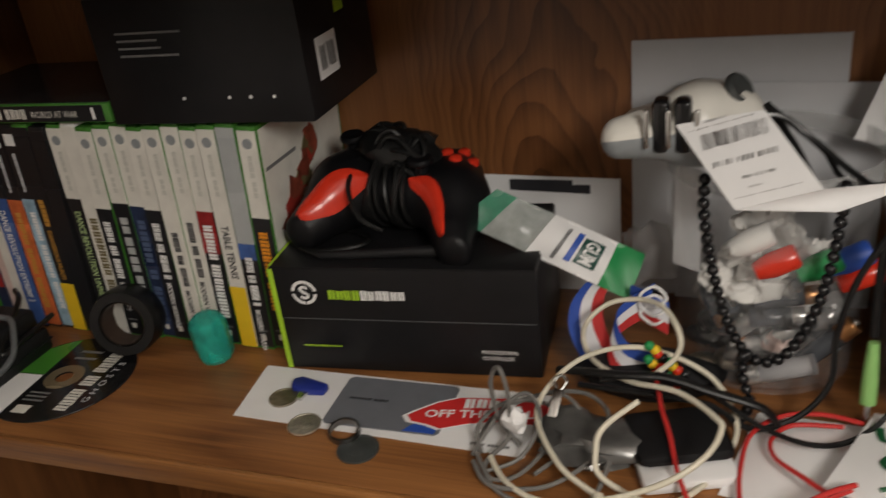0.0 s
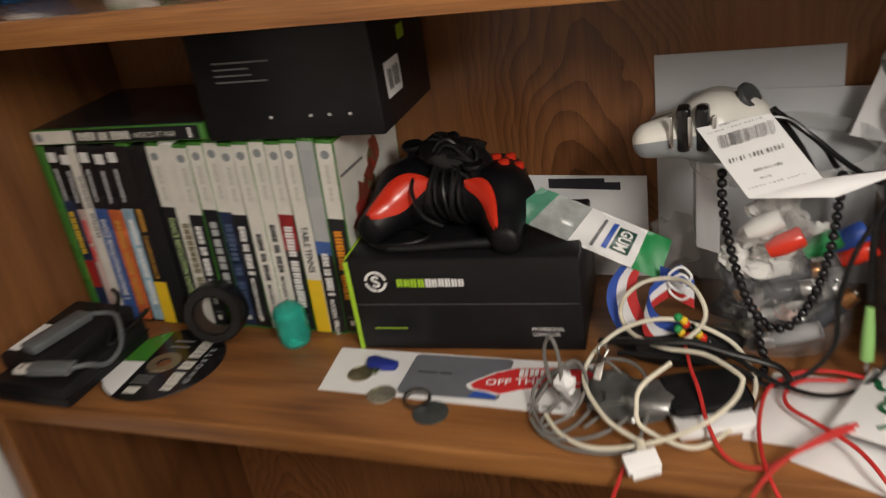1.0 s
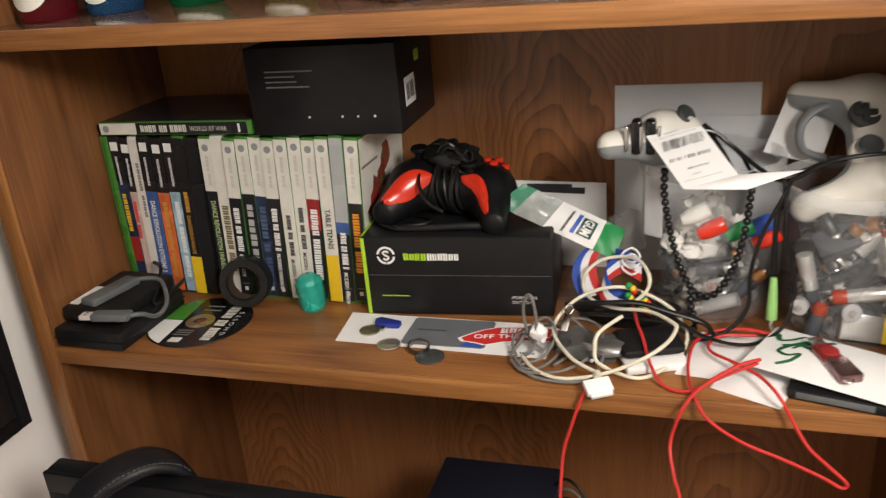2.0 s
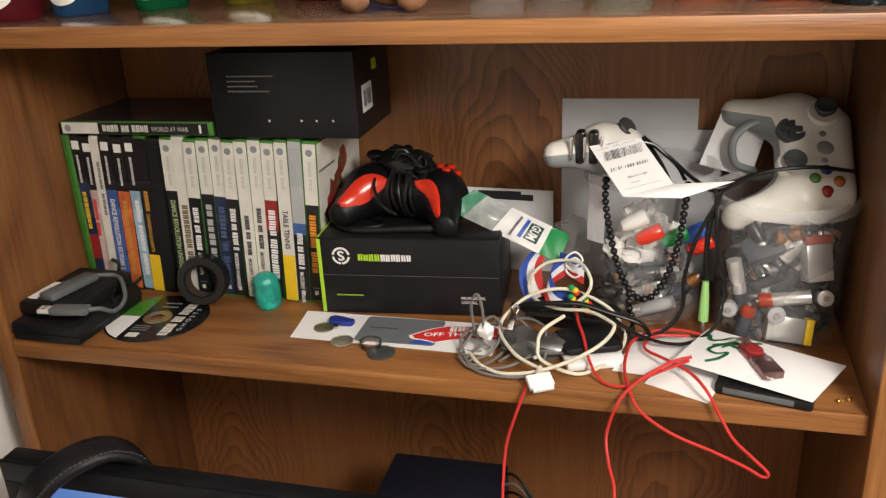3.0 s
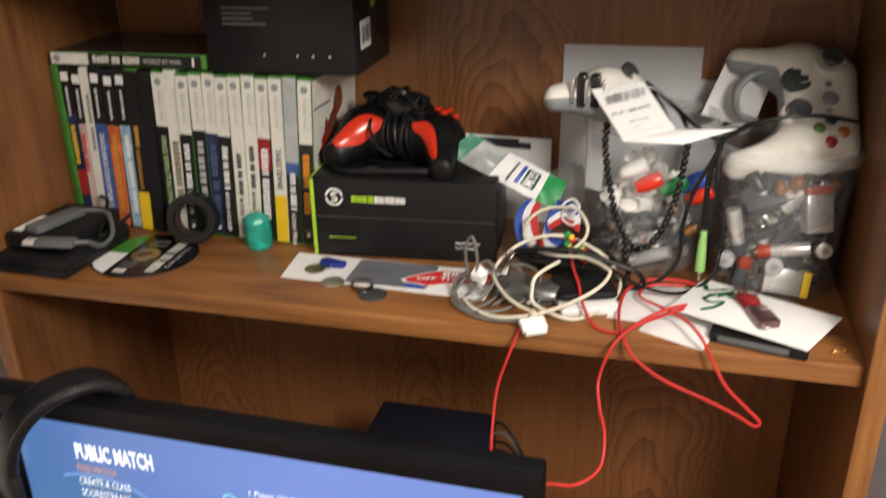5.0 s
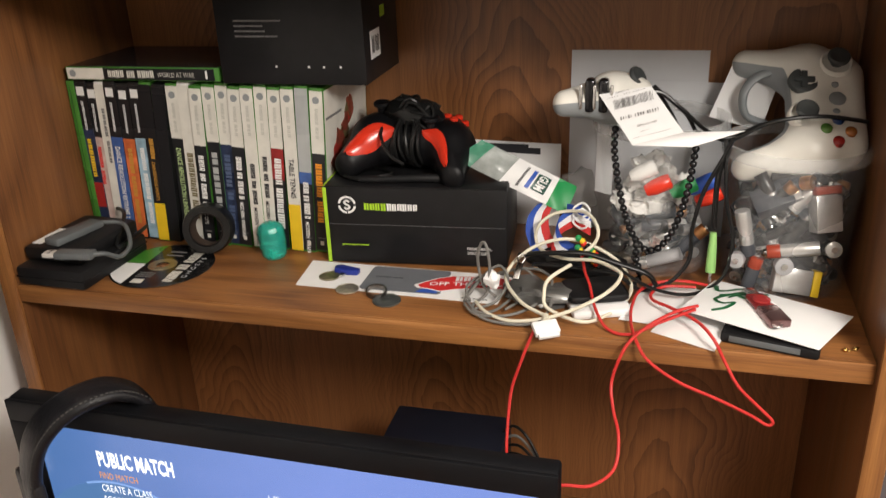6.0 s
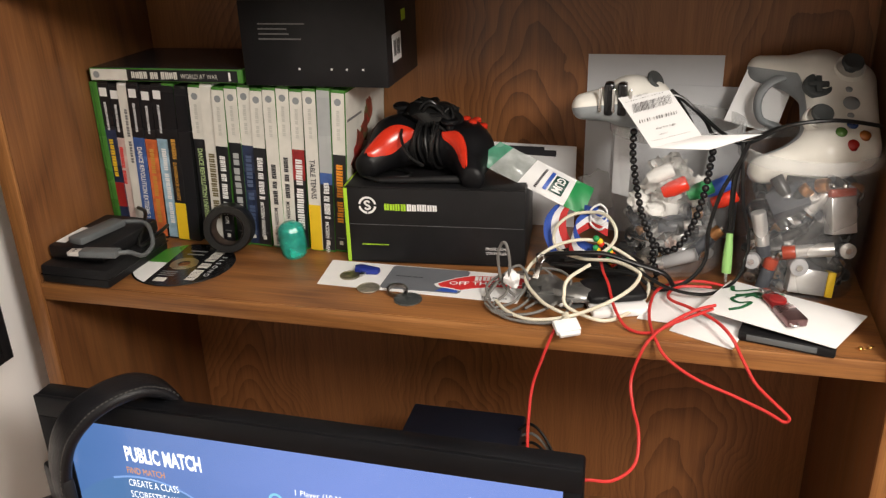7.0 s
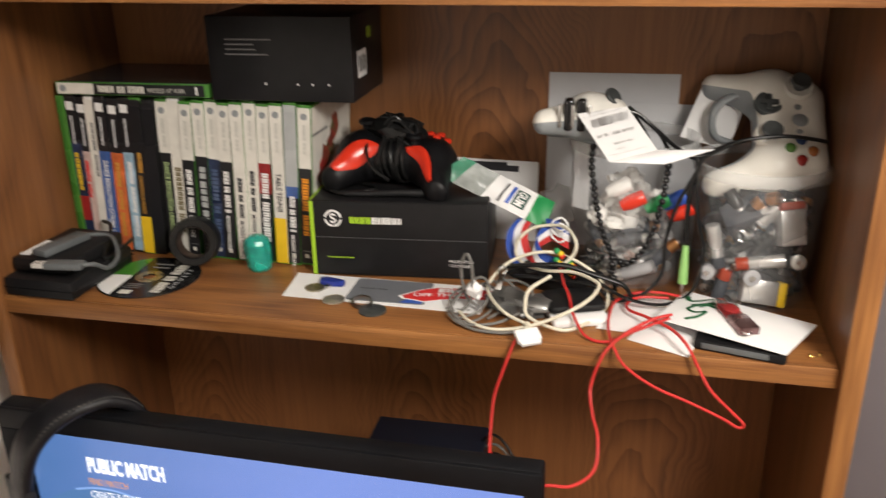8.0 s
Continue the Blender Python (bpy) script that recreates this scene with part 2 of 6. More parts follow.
def strip_bm(points, width_vec, thick=0.0004, steps=6):
    """A ribbon or sheet swept along a smooth line; width_vec spans its width."""
    path = smooth_path(points, steps)
    w = Vector(width_vec)
    bm = bmesh.new()
    rows = []
    for i, p in enumerate(path):
        t = (path[min(i + 1, len(path) - 1)] - path[max(i - 1, 0)]).normalized()
        nor = t.cross(w).normalized() * thick
        rows.append([bm.verts.new(q) for q in (p - w / 2, p + w / 2, p + w / 2 + nor, p - w / 2 + nor)])
    for a, c in zip(rows, rows[1:]):
        for k in range(4):
            bm.faces.new((a[k], a[(k + 1) % 4], c[(k + 1) % 4], c[k]))
    bm.faces.new(rows[0])
    bm.faces.new(rows[-1][::-1])
    bmesh.ops.recalc_face_normals(bm, faces=bm.faces)
    return bm


def slab_bm(outline, z0, z1, bevel=0.0):
    """A flat plate from its outline in x and y."""
    bm = bmesh.new()
    f = bm.faces.new([bm.verts.new((x, y, z0)) for x, y in outline])
    r = bmesh.ops.extrude_face_region(bm, geom=[f])
    bmesh.ops.translate(bm, verts=[v for v in r["geom"] if isinstance(v, bmesh.types.BMVert)], vec=(0, 0, z1 - z0))
    bmesh.ops.recalc_face_normals(bm, faces=bm.faces)
    if bevel:
        bmesh.ops.bevel(bm, geom=bm.edges[:], offset=bevel, segments=2, affect="EDGES", profile=0.5)
    return bm


def merge_bm(*parts):
    out = bmesh.new()
    for p in parts:
        me = bpy.data.meshes.new("tmp")
        p.to_mesh(me)
        p.free()
        out.from_mesh(me)
        bpy.data.meshes.remove(me)
    return out


def moved(bm, m):
    bmesh.ops.transform(bm, matrix=m, verts=bm.verts)
    return bm


def as_object(name, bm, material, smooth=True):
    me = bpy.data.meshes.new(name)
    bm.to_mesh(me)
    bm.free()
    me.materials.append(material)
    if smooth:
        me.shade_smooth()
        me.set_sharp_from_angle(angle=radians(40))
    return new(name, me)


def part(name, bm, material, parent, label="", smooth=True):
    ob = as_object(name, bm, material, smooth)
    ob.parent = parent
    if label:
        ob["label"] = label
    if any(w in name for w in ("title", "print_line", "lettering", "small_print", "barcode", "menu_text", "label_print", "sticker_print")):
        ob["kind"] = "stuff"
    return ob


def thing(name, m, label, category, group="", kind=""):
    ob = new(name)
    ob.empty_display_size = 0.02
    ob.matrix_basis = m
    return tagged(ob, label, category, group, kind)


def solid(name, bm, material, label, category, group="", kind="", m=None):
    ob = as_object(name, bm, material)
    if m is not None:
        ob.matrix_basis = m
    return tagged(ob, label, category, group, kind)


def letters_bm(body, height, m, width=None, bold=0.0):
    """Lettering in the built-in font as a thin mesh, lower left corner at the origin of m."""
    cu = bpy.data.curves.new("lettering", "FONT")
    cu.body, cu.size, cu.extrude, cu.offset = body, 1.0, 0.0, bold
    cu.resolution_u = 2
    ob = bpy.data.objects.new("lettering", cu)
    scene.collection.objects.link(ob)
    me = bpy.data.meshes.new_from_object(ob.evaluated_get(bpy.context.evaluated_depsgraph_get()))
    bm = bmesh.new()
    bm.from_mesh(me)
    bpy.data.objects.remove(ob)
    bpy.data.curves.remove(cu)
    bpy.data.meshes.remove(me)
    xs = [v.co.x for v in bm.verts]
    ys = [v.co.y for v in bm.verts]
    k = height / (max(ys) - min(ys))
    kx = k if width is None else width / (max(xs) - min(xs))
    x0, y0 = min(xs), min(ys)
    for v in bm.verts:
        v.co = Vector(((v.co.x - x0) * kx, (v.co.y - y0) * k, 0))
    return moved(bm, m)


def bars_bm(width, height, words, m, seed=1, thin=False):
    """Unreadable print: a row of upright bars with gaps, lower left corner at the origin of m."""
    rnd = random.Random(seed)
    bm = bmesh.new()
    total = sum(words) + (len(words) - 1) * 0.6
    u = width / total
    x = 0.0
    for w in words:
        for k in range(w):
            a, c = x + u * 0.05, x + u * rnd.uniform(0.84, 0.94)
            h0, h1 = height * rnd.choice((0, 0, 0.06)), height * rnd.choice((1, 1, 0.94))
            if thin:
                spans = [(0.0, rnd.uniform(0.2, 0.6), 0.0, 1.0)]
            else:
                gap = rnd.uniform(0.40, 0.52)
                spans = [(0.0, gap, 0.0, 1.0), (gap + 0.10, 1.0, 0.0, 1.0)]
            for p0, p1, q0, q1 in spans:
                p0, p1 = a + (c - a) * p0, a + (c - a) * p1
                q0, q1 = h0 + (h1 - h0) * q0, h0 + (h1 - h0) * q1
                bm.faces.new([bm.verts.new((px, py, 0)) for px, py in ((p0, q0), (p1, q0), (p1, q1), (p0, q1))])
            x += u
        x += 0.6 * u
    return moved(bm, m)


def rect_bm(w, h, m, t=0.0003):
    return moved(box_bm(0, 0, 0, w, h, t), m)


FRONT = Matrix.Rotation(radians(90), 4, "X")   # local x, y, z to x, z, -y: print on a face that looks to -y
S = 1.2        # top of the shelf
U = 1.526      # underside of the upper shelf
W = 0.9        # inner width
D = 0.287      # back panel

# ---- the room ----
def slab(name, x0, y0, z0, x1, y1, z1, material, label, category):
    return solid(name, box_bm(x0, y0, z0, x1, y1, z1), material, label, category, kind="structure")

# Floor, east and south walls and ceiling are unseen, added to bounce light.
slab("floor", -0.068, -3.2, -0.05, 2.6, 0.31, 0.0, CARPET, "unseen grey-brown carpet floor, added to bounce light", "floor")
slab("wall_north", -0.168, 0.31, 0.0, 2.6, 0.41, 2.5, PAINT, "plain white painted wall behind the bookcase", "wall")
slab("wall_west", -0.168, -3.2, 0.0, -0.068, 0.31, 2.5, PAINT, "plain white painted side wall beside the bookcase", "wall")
slab("wall_east", 2.6, -3.2, 0.0, 2.7, 0.41, 2.5, BOUNCE_PAINT, "unseen beige side wall, added to bounce light", "wall")
slab("wall_south", -0.168, -3.3, 0.0, 2.7, -3.2, 2.5, BOUNCE_PAINT, "unseen beige far wall, added to bounce light", "wall")
slab("ceiling", -0.168, -3.3, 2.5, 2.7, 0.41, 2.6, CEILING_PAINT, "unseen white ceiling, added to bounce light", "ceiling")

# ---- bookcase on the desk ----
DESK = 0.77
bookcase = thing("bookcase", pose(0, 0, 0), "oak-veneer hutch bookcase with cluttered shelves standing on a desk", "bookcase")
for x in (-0.02, W):
    panel = part("side_panel", box_bm(x, -0.0065, DESK, x + 0.02, D + 0.008, 1.98, 0.0006), WOOD_SIDE_SHADED, bookcase)
    part("edge_lipping", box_bm(x - 0.0002, -0.0115, DESK, x + 0.0202, -0.0067, 1.98, 0.0014), WOOD_EDGE_UP, panel, "lighter oak edge strip")
part("back_panel", box_bm(0.0005, D, DESK, W - 0.0005, D + 0.006, 1.98), WOOD_BACK, bookcase)
part("shelf", slab_bm([(0.0005, -0.0047), (W - 0.0005, 0.0048), (W - 0.0005, D - 0.0005), (0.0005, D - 0.0005)], S - 0.021, S, 0.0006), WOOD_SHELF, bookcase)
part("shelf_lipping", slab_bm([(0.0005, -0.0095), (W - 0.0005, 0.0), (W - 0.0005, 0.0046), (0.0005, -0.0049)], S - 0.0212, S, 0.0014), WOOD_EDGE, bookcase, "lighter oak edge strip")
part("shelf", box_bm(0.0005, 0.0048, U, W - 0.0005, D - 0.0005, U + 0.02, 0.0006), WOOD_UPPER_SHEEN, bookcase, "glossy shelf board, room reflection greyed into its oak")
part("shelf_lipping", box_bm(0.0005, 0.0, U, W - 0.0005, 0.0046, U + 0.02, 0.0012), WOOD_EDGE, bookcase, "lighter oak edge strip")
part("top_board", box_bm(0.0005, -0.01, 1.96, W - 0.0005, D - 0.0005, 1.98, 0.0015), WOOD_SHELF, bookcase)
desk = thing("desk", pose(0, 0, 0), "wooden desk under the hutch bookcase", "desk")
part("desktop", box_bm(-0.060, -0.55, DESK - 0.03, 0.95, 0.30, DESK, 0.003), WOOD_DESK, desk)
for x in (-0.03, 0.93):
    part("leg_panel", box_bm(x - 0.015, -0.5, 0.0, x + 0.015, 0.28, DESK - 0.03, 0.002), WOOD_SIDE_SHADED, desk)
locker = thing("locker", pose(0, 0, 0), "dark grey painted metal locker beside the bookcase", "locker")
part("body", box_bm(0.926, 0.052, 0.0, 1.45, 0.305, 1.9, 0.004), GREY_PAINT, locker)
part("door", box_bm(0.930, 0.036, 0.03, 1.446, 0.050, 1.87, 0.003), GREY_PAINT, locker)
part("handle", box_bm(1.38, 0.024, 0.95, 1.40, 0.0355, 1.08, 0.004), STEEL_GREY, locker)
poster = thing("wall_panel", pose(-0.068, -0.268, 1.352), "flat black framed panel hanging on the white wall", "wall panel")
part("frame", merge_bm(box_bm(0.0005, -0.25, -0.252, 0.012, -0.235, 0.252, 0.001), box_bm(0.0005, 0.235, -0.252, 0.012, 0.25, 0.252, 0.001), box_bm(0.0005, -0.2345, -0.252, 0.012, 0.2345, -0.237, 0.001), box_bm(0.0005, -0.2345, 0.237, 0.012, 0.2345, 0.252, 0.001)), BLACK, poster)
part("panel", box_bm(0.0005, -0.2345, -0.2365, 0.009, 0.2345, 0.2365), BLACK_GLOSS, poster)

# ---- more materials ----
def plain(name, color, rough=0.45, **kw):
    return mat(name, color, rough, var=kw.pop("var", 0.08), **kw)

GREEN_SHELL = plain("green_case_plastic", (0.055, 0.19, 0.03), 0.28, bump=0.05)
BLACK_SHELL = plain("black_case_plastic", (0.012, 0.012, 0.013), 0.3)
WHITE_SHELL = plain("white_case_plastic", (0.74, 0.74, 0.72), 0.35)
SLEEVE_WHITE = plain("sleeve_white", (0.66, 0.645, 0.59), 0.35, var=0.14, scale=45)
SLEEVE_BLACK = plain("sleeve_black", (0.014, 0.014, 0.016), 0.3)
SLEEVE_NAVY = plain("sleeve_navy", (0.02, 0.03, 0.07), 0.3, var=0.5, scale=120)
SLEEVE_BLUE = plain("sleeve_blue", (0.05, 0.11, 0.32), 0.3, var=0.3, scale=80)
SLEEVE_SKY = plain("sleeve_sky", (0.32, 0.48, 0.60), 0.3, var=0.4, scale=80)
SLEEVE_ORANGE = plain("sleeve_orange", (0.62, 0.15, 0.05), 0.3, var=0.4, scale=80)
SLEEVE_PINK = plain("sleeve_pink", (0.58, 0.44, 0.40), 0.3, var=0.25, scale=80)
SLEEVE_RED = plain("sleeve_red", (0.30, 0.02, 0.02), 0.3, var=0.3, scale=80)
SLEEVE_OLIVE = plain("sleeve_olive", (0.26, 0.30, 0.08), 0.3, var=0.4, scale=90)
SLEEVE_SILVER = plain("sleeve_silver", (0.38, 0.40, 0.40), 0.3)
YELLOW = plain("yellow_sticker", (0.75, 0.50, 0.02), 0.5)
GOLD_INK = plain("gold_ink", (0.55, 0.28, 0.05), 0.4)
ORANGE_INK = plain("orange_ink", (0.75, 0.28, 0.02), 0.4)
ART_BROWN = plain("art_red_brown", (0.22, 0.05, 0.03), 0.35, var=0.6, scale=120)
ART_RED = plain("art_red", (0.34, 0.035, 0.025), 0.35, var=0.4, scale=120)
RED_INK = plain("red_ink", (0.62, 0.03, 0.03), 0.45)
BLUE_INK = plain("blue_ink", (0.03, 0.09, 0.42), 0.45)
GREEN_INK = plain("green_ink", (0.015, 0.25, 0.07), 0.45)
TEAL = mat("teal_clear_plastic", (0.03, 0.46, 0.36), 0.16, var=0.5, scale=90, alpha=0.50, sub=0.0)
RED_PLASTIC = plain("red_grip_plastic", (0.62, 0.035, 0.015), 0.22)
PAD_BLACK = plain("pad_black", (0.005, 0.005, 0.006), 0.42, spec=0.3, bump=0.1, bscale=900)
PAD_WHITE = plain("pad_white", (0.74, 0.72, 0.66), 0.34, var=0.05)
PAD_GREY = plain("pad_grey", (0.25, 0.27, 0.28), 0.45)
STICK_GREY = plain("stick_grey", (0.055, 0.06, 0.06), 0.5)
CLEAR = mat("clear_tub_plastic", (0.80, 0.82, 0.84), 0.12, var=0.15, scale=30, alpha=0.055)
RIM = mat("milky_tub_rim", (0.80, 0.81, 0.80), 0.3, var=0.05, alpha=0.24)
FILM = mat("clear_film", (0.50, 0.54, 0.52), 0.15, var=0.3, scale=80, alpha=0.50, bump=0.4, bscale=80)
FILM_GREEN = mat("green_tinted_film", (0.07, 0.27, 0.17), 0.2, var=0.25, scale=80, alpha=0.8, bump=0.4, bscale=80)
STEEL = mat("bright_steel", (0.62, 0.62, 0.61), 0.25, 1.0, var=0.1)
DULL_METAL = mat("dull_coin_metal", (0.36, 0.32, 0.25), 0.46, 1.0, var=0.3, scale=200, bump=0.4, bscale=400)
GOLD = mat("gold_metal", (0.85, 0.55, 0.18), 0.25, 1.0, var=0.05)
CABLE_WHITE = plain("ivory_cable", (0.66, 0.62, 0.50), 0.45, var=0.12)
CABLE_GREY = plain("grey_cable", (0.16, 0.155, 0.145), 0.5)
CABLE_RED = plain("red_cable", (0.52, 0.028, 0.025), 0.45)
LIGHT_GREEN = plain("light_green_plastic", (0.26, 0.50, 0.16), 0.4)
BLUE_RUBBER = plain("blue_rubber", (0.015, 0.03, 0.24), 0.45)
GREY_CARD = plain("grey_card", (0.15, 0.16, 0.18), 0.4)
RED_CLEAR = plain("translucent_red_plastic", (0.20, 0.015, 0.015), 0.2)
GREY_PLASTIC = plain("grey_plastic", (0.11, 0.12, 0.125), 0.45)
NAVY_BLACK = plain("navy_black_plastic", (0.010, 0.012, 0.022), 0.5)
STITCH = plain("dark_thread", (0.06, 0.058, 0.055), 0.7)
LEATHER = mat("black_leather", (0.007, 0.007, 0.009), 0.38, spec=0.35, var=0.2, scale=200, bump=0.5, bscale=700)
POUCH = mat("grey_pouch", (0.16, 0.16, 0.155), 0.28, metal=0.6, var=0.4, scale=60, bump=0.4, bscale=120)
BEAD = plain("black_bead_gloss", (0.010, 0.010, 0.011), 0.22)


def ps(m):
    """Print that lies on a face looking to -y, just proud of it."""
    return m @ FRONT


def downwards(x, z, y=-0.0006):
    """Print that reads from top to bottom on a spine."""
    return Matrix.Translation((x, y, z)) @ FRONT @ Matrix.Rotation(radians(-90), 4, "Z")


# ---- game cases ----
CH, CT, CD = 0.203, 0.0158, 0.142
def game_case(m, shell, top, top_len, body, title=None, tcol=None, twords=(), sticker=0.0, extra=None, badge=None, word="", label=""):
    g = thing("game_case", m, label, "game case", "row of game cases")
    part("shell", box_bm(-CT / 2, 0, 0, CT / 2, CD, CH, 0.0012), shell, g)
    w = CT - 0.0004
    part("spine_sheet", box_bm(-w / 2, -0.0005, 0.003, w / 2, 0.001, CH * (1 - top_len)), body, g)
    part("spine_band", box_bm(-w / 2, -0.0005, CH * (1 - top_len), w / 2, 0.001, CH - 0.0035), top, g)
    if badge:
        b = moved(cyl_bm(0.0042, 0.0042, 0.0003, 20), Matrix.Translation((0, -0.0005, CH - 0.014)) @ FRONT) if badge is PAD_GREY else box_bm(-0.0050, -0.0009, CH - 0.0190, 0.0050, -0.0005, CH - 0.0085)
        part("badge", b, badge, g)
    if badge is PAD_GREY:
        part("band_print_line", bars_bm(0.036, 0.0040, (4, 3), downwards(-0.0020, CH - 0.0235, -0.0007), 5), BAND_INK, g)
    elif badge:
        part("band_print_line", bars_bm(0.036, 0.0034, (11,), downwards(-0.0017, CH - 0.0260, -0.0009), 6), GREY_PAPER, g)
    if extra:
        part("art_panel", box_bm(-w / 2, -0.0008, extra[1] * CH, w / 2, -0.0004, extra[2] * CH), extra[0], g)
    zt = CH * (1 - top_len) - 0.012
    if word:
        part("spine_title", letters_bm(word, 0.0068 if len(word) > 9 and not title or word == "TABLE TENNIS" else 0.0050, downwards(-0.0034, zt - (title[0] + 0.004 if title else 0), -0.0010), width=min(0.0041, 0.094 / len(word) if not title else 0.0033) * len(word), bold=0.02), tcol, g)
    if title:
        part("spine_title", bars_bm(title[0], title[1], twords, downwards(-title[1] / 2, zt, -0.0010), seed=int(m.translation.x * 1000)), tcol, g)
    if shell is GREEN_SHELL and not sticker:
        part("foot_mark", box_bm(-0.0022, -0.0010, 0.010, 0.0022, -0.0006, 0.0150), SLEEVE_WHITE if body is not SLEEVE_WHITE else GREY_INK, g)
        part("foot_print_line", box_bm(-0.0045, -0.0010, 0.0185, 0.0045, -0.0006, 0.0195), GREY_INK, g)
    if sticker:
        part("price_sticker", box_bm(-CT / 2 + 0.0005, -0.0012, 0.002, CT / 2 - 0.0005, -0.0009, sticker * CH), YELLOW, g)
    return g


WORDS = {3: "DANCE REVOLUTION EXTREME 2", 6: "DANGEROUS HUNTS", 8: "DANCE REVOLUTION UNIVERSE", 10: "BLACK OPS", 13: "MODERN WARFARE", 14: "MODERN WARFARE 2", 15: "MODERN WARFARE 3", 17: "TABLE TENNIS", 18: "MODERN WARFARE"}
BAND_INK = plain("band_ink", (0.50, 0.50, 0.45), 0.4)
LIME_INK = plain("pale_green_ink", (0.45, 0.60, 0.28), 0.5)
OLIVE_INK = plain("olive_ink", (0.16, 0.13, 0.06), 0.5, var=0.3)
DUSK_INK = plain("dusk_blue_ink", (0.07, 0.10, 0.18), 0.5)
X360 = "white-banded video game case standing in a row on the shelf"
PS2 = "black-topped video game case standing in a row on the shelf"
row = [
    (0.0190, BLACK_SHELL, SLEEVE_BLACK, 0.30, SLEEVE_NAVY, (0.05, 0.006), YELLOW, (7,), 0, (SLEEVE_RED, 0.20, 0.36), WHITE_INK, "game case with a blue and red spine at the row's end"),
    (0.0335, BLACK_SHELL, SLEEVE_BLACK, 0.34, SLEEVE_PINK, (0.05, 0.005), RED_INK, (6, 4), 0, None, WHITE_INK, PS2),
    (0.0475, WHITE_SHELL, SLEEVE_WHITE, 0.10, SLEEVE_WHITE, (0.07, 0.004), GREY_INK, (5, 4), 0, None, None, "plain white game case with a worn spine on the shelf"),
    (0.0610, BLACK_SHELL, SLEEVE_BLACK, 0.34, SLEEVE_BLUE, None, WHITE_INK, (5, 5, 10), 0, None, WHITE_INK, PS2),
    (0.0770, BLACK_SHELL, SLEEVE_BLACK, 0.34, SLEEVE_ORANGE, (0.10, 0.006), GOLD_INK, (6, 5, 6), 0, None, WHITE_INK, PS2),
    (0.0925, BLACK_SHELL, SLEEVE_BLACK, 0.34, SLEEVE_SKY, (0.10, 0.006), WHITE_INK, (5, 6, 5), 0, None, WHITE_INK, PS2),
    (0.1090, GREEN_SHELL, SLEEVE_BLACK, 0.28, SLEEVE_BLACK, (0.026, 0.006), GOLD_INK, (6,), 0.25, None, None, "black game case with a yellow sticker at its foot"),
    (0.1255, BLACK_SHELL, SLEEVE_BLACK, 0.28, SLEEVE_BLACK, None, None, (), 0, None, None, "plain black game case in the row on the shelf"),
    (0.1430, GREEN_SHELL, SLEEVE_WHITE, 0.33, SLEEVE_BLACK, None, LIME_INK, (), 0, None, PAD_GREY, X360),
    (0.1590, WHITE_SHELL, SLEEVE_WHITE, 0.36, SLEEVE_WHITE, (0.085, 0.008), OLIVE_INK, (9, 4), 0, None, None, "white plastic game case with olive-brown art on its spine"),
    (0.1750, GREEN_SHELL, SLEEVE_WHITE, 0.36, SLEEVE_BLACK, (0.056, 0.0075), WHITE_INK, (4, 2, 4), 0, None, PAD_GREY, X360),
    (0.1912, GREEN_SHELL, SLEEVE_WHITE, 0.34, SLEEVE_BLACK, (0.075, 0.008), SLEEVE_SILVER, (4,), 0, None, PAD_GREY, X360),
    (0.2075, GREEN_SHELL, SLEEVE_WHITE, 0.36, SLEEVE_NAVY, (0.105, 0.008), DUSK_INK, (4, 1, 4), 0, None, PAD_GREY, X360),
    (0.2240, GREEN_SHELL, SLEEVE_WHITE, 0.36, SLEEVE_BLACK, (0.054, 0.0075), WHITE_INK, (4, 2, 4, 1), 0, None, PAD_GREY, X360),
    (0.2405, GREEN_SHELL, SLEEVE_WHITE, 0.40, SLEEVE_WHITE, (0.052, 0.006), DARK_INK, (4, 2, 4), 0, None, PAD_GREY, X360),
    (0.2570, GREEN_SHELL, SLEEVE_WHITE, 0.36, SLEEVE_WHITE, (0.052, 0.006), DARK_INK, (4, 2, 4), 0, None, PAD_GREY, X360),
    (0.2735, GREEN_SHELL, SLEEVE_WHITE, 0.36, SLEEVE_BLACK, (0.09, 0.009), WHITE_INK, (5, 8), 0, (SLEEVE_RED, 0.45, 0.64), PAD_GREY, X360),
    (0.2905, GREEN_SHELL, SLEEVE_WHITE, 0.36, SLEEVE_WHITE, None, DARK_INK, (), 0.30, None, PAD_GREY, "white game case for table tennis with a yellow sticker"),
    (0.3080, GREEN_SHELL, SLEEVE_SILVER, 0.50, SLEEVE_BLACK, (0.046, 0.0075), WHITE_INK, (4, 2, 4, 1), 0, (SLEEVE_BLUE, 0.43, 0.50), None, "silver-banded game case with a black and blue spine"),
    (0.3250, GREEN_SHELL, SLEEVE_WHITE, 0.38, SLEEVE_BLACK, (0.075, 0.008), ORANGE_INK, (6, 4), 0, None, PAD_GREY, "end game case of the row with red cover art"),
]
for k, (x, shell, top, tl, body, title, tc, tw, st, ex, badge, lab) in enumerate(row):
    lean = 1.2 if k == 0 else 2.6 + 0.5 * math.sin(k * 2.1)
    shift = CH * math.sin(radians(lean))
    g = game_case(pose(x - shift, 0.141 + 0.0015 * math.sin(k * 1.7), S + 0.0005, 0, lean, 0) @ Matrix.Diagonal((1, 1, 1 - 0.008 * ((k * 5) % 3), 1)), shell, top, tl, body, title, tc, tw, st, ex, badge, WORDS.get(k, ""), lab)
end_case = g
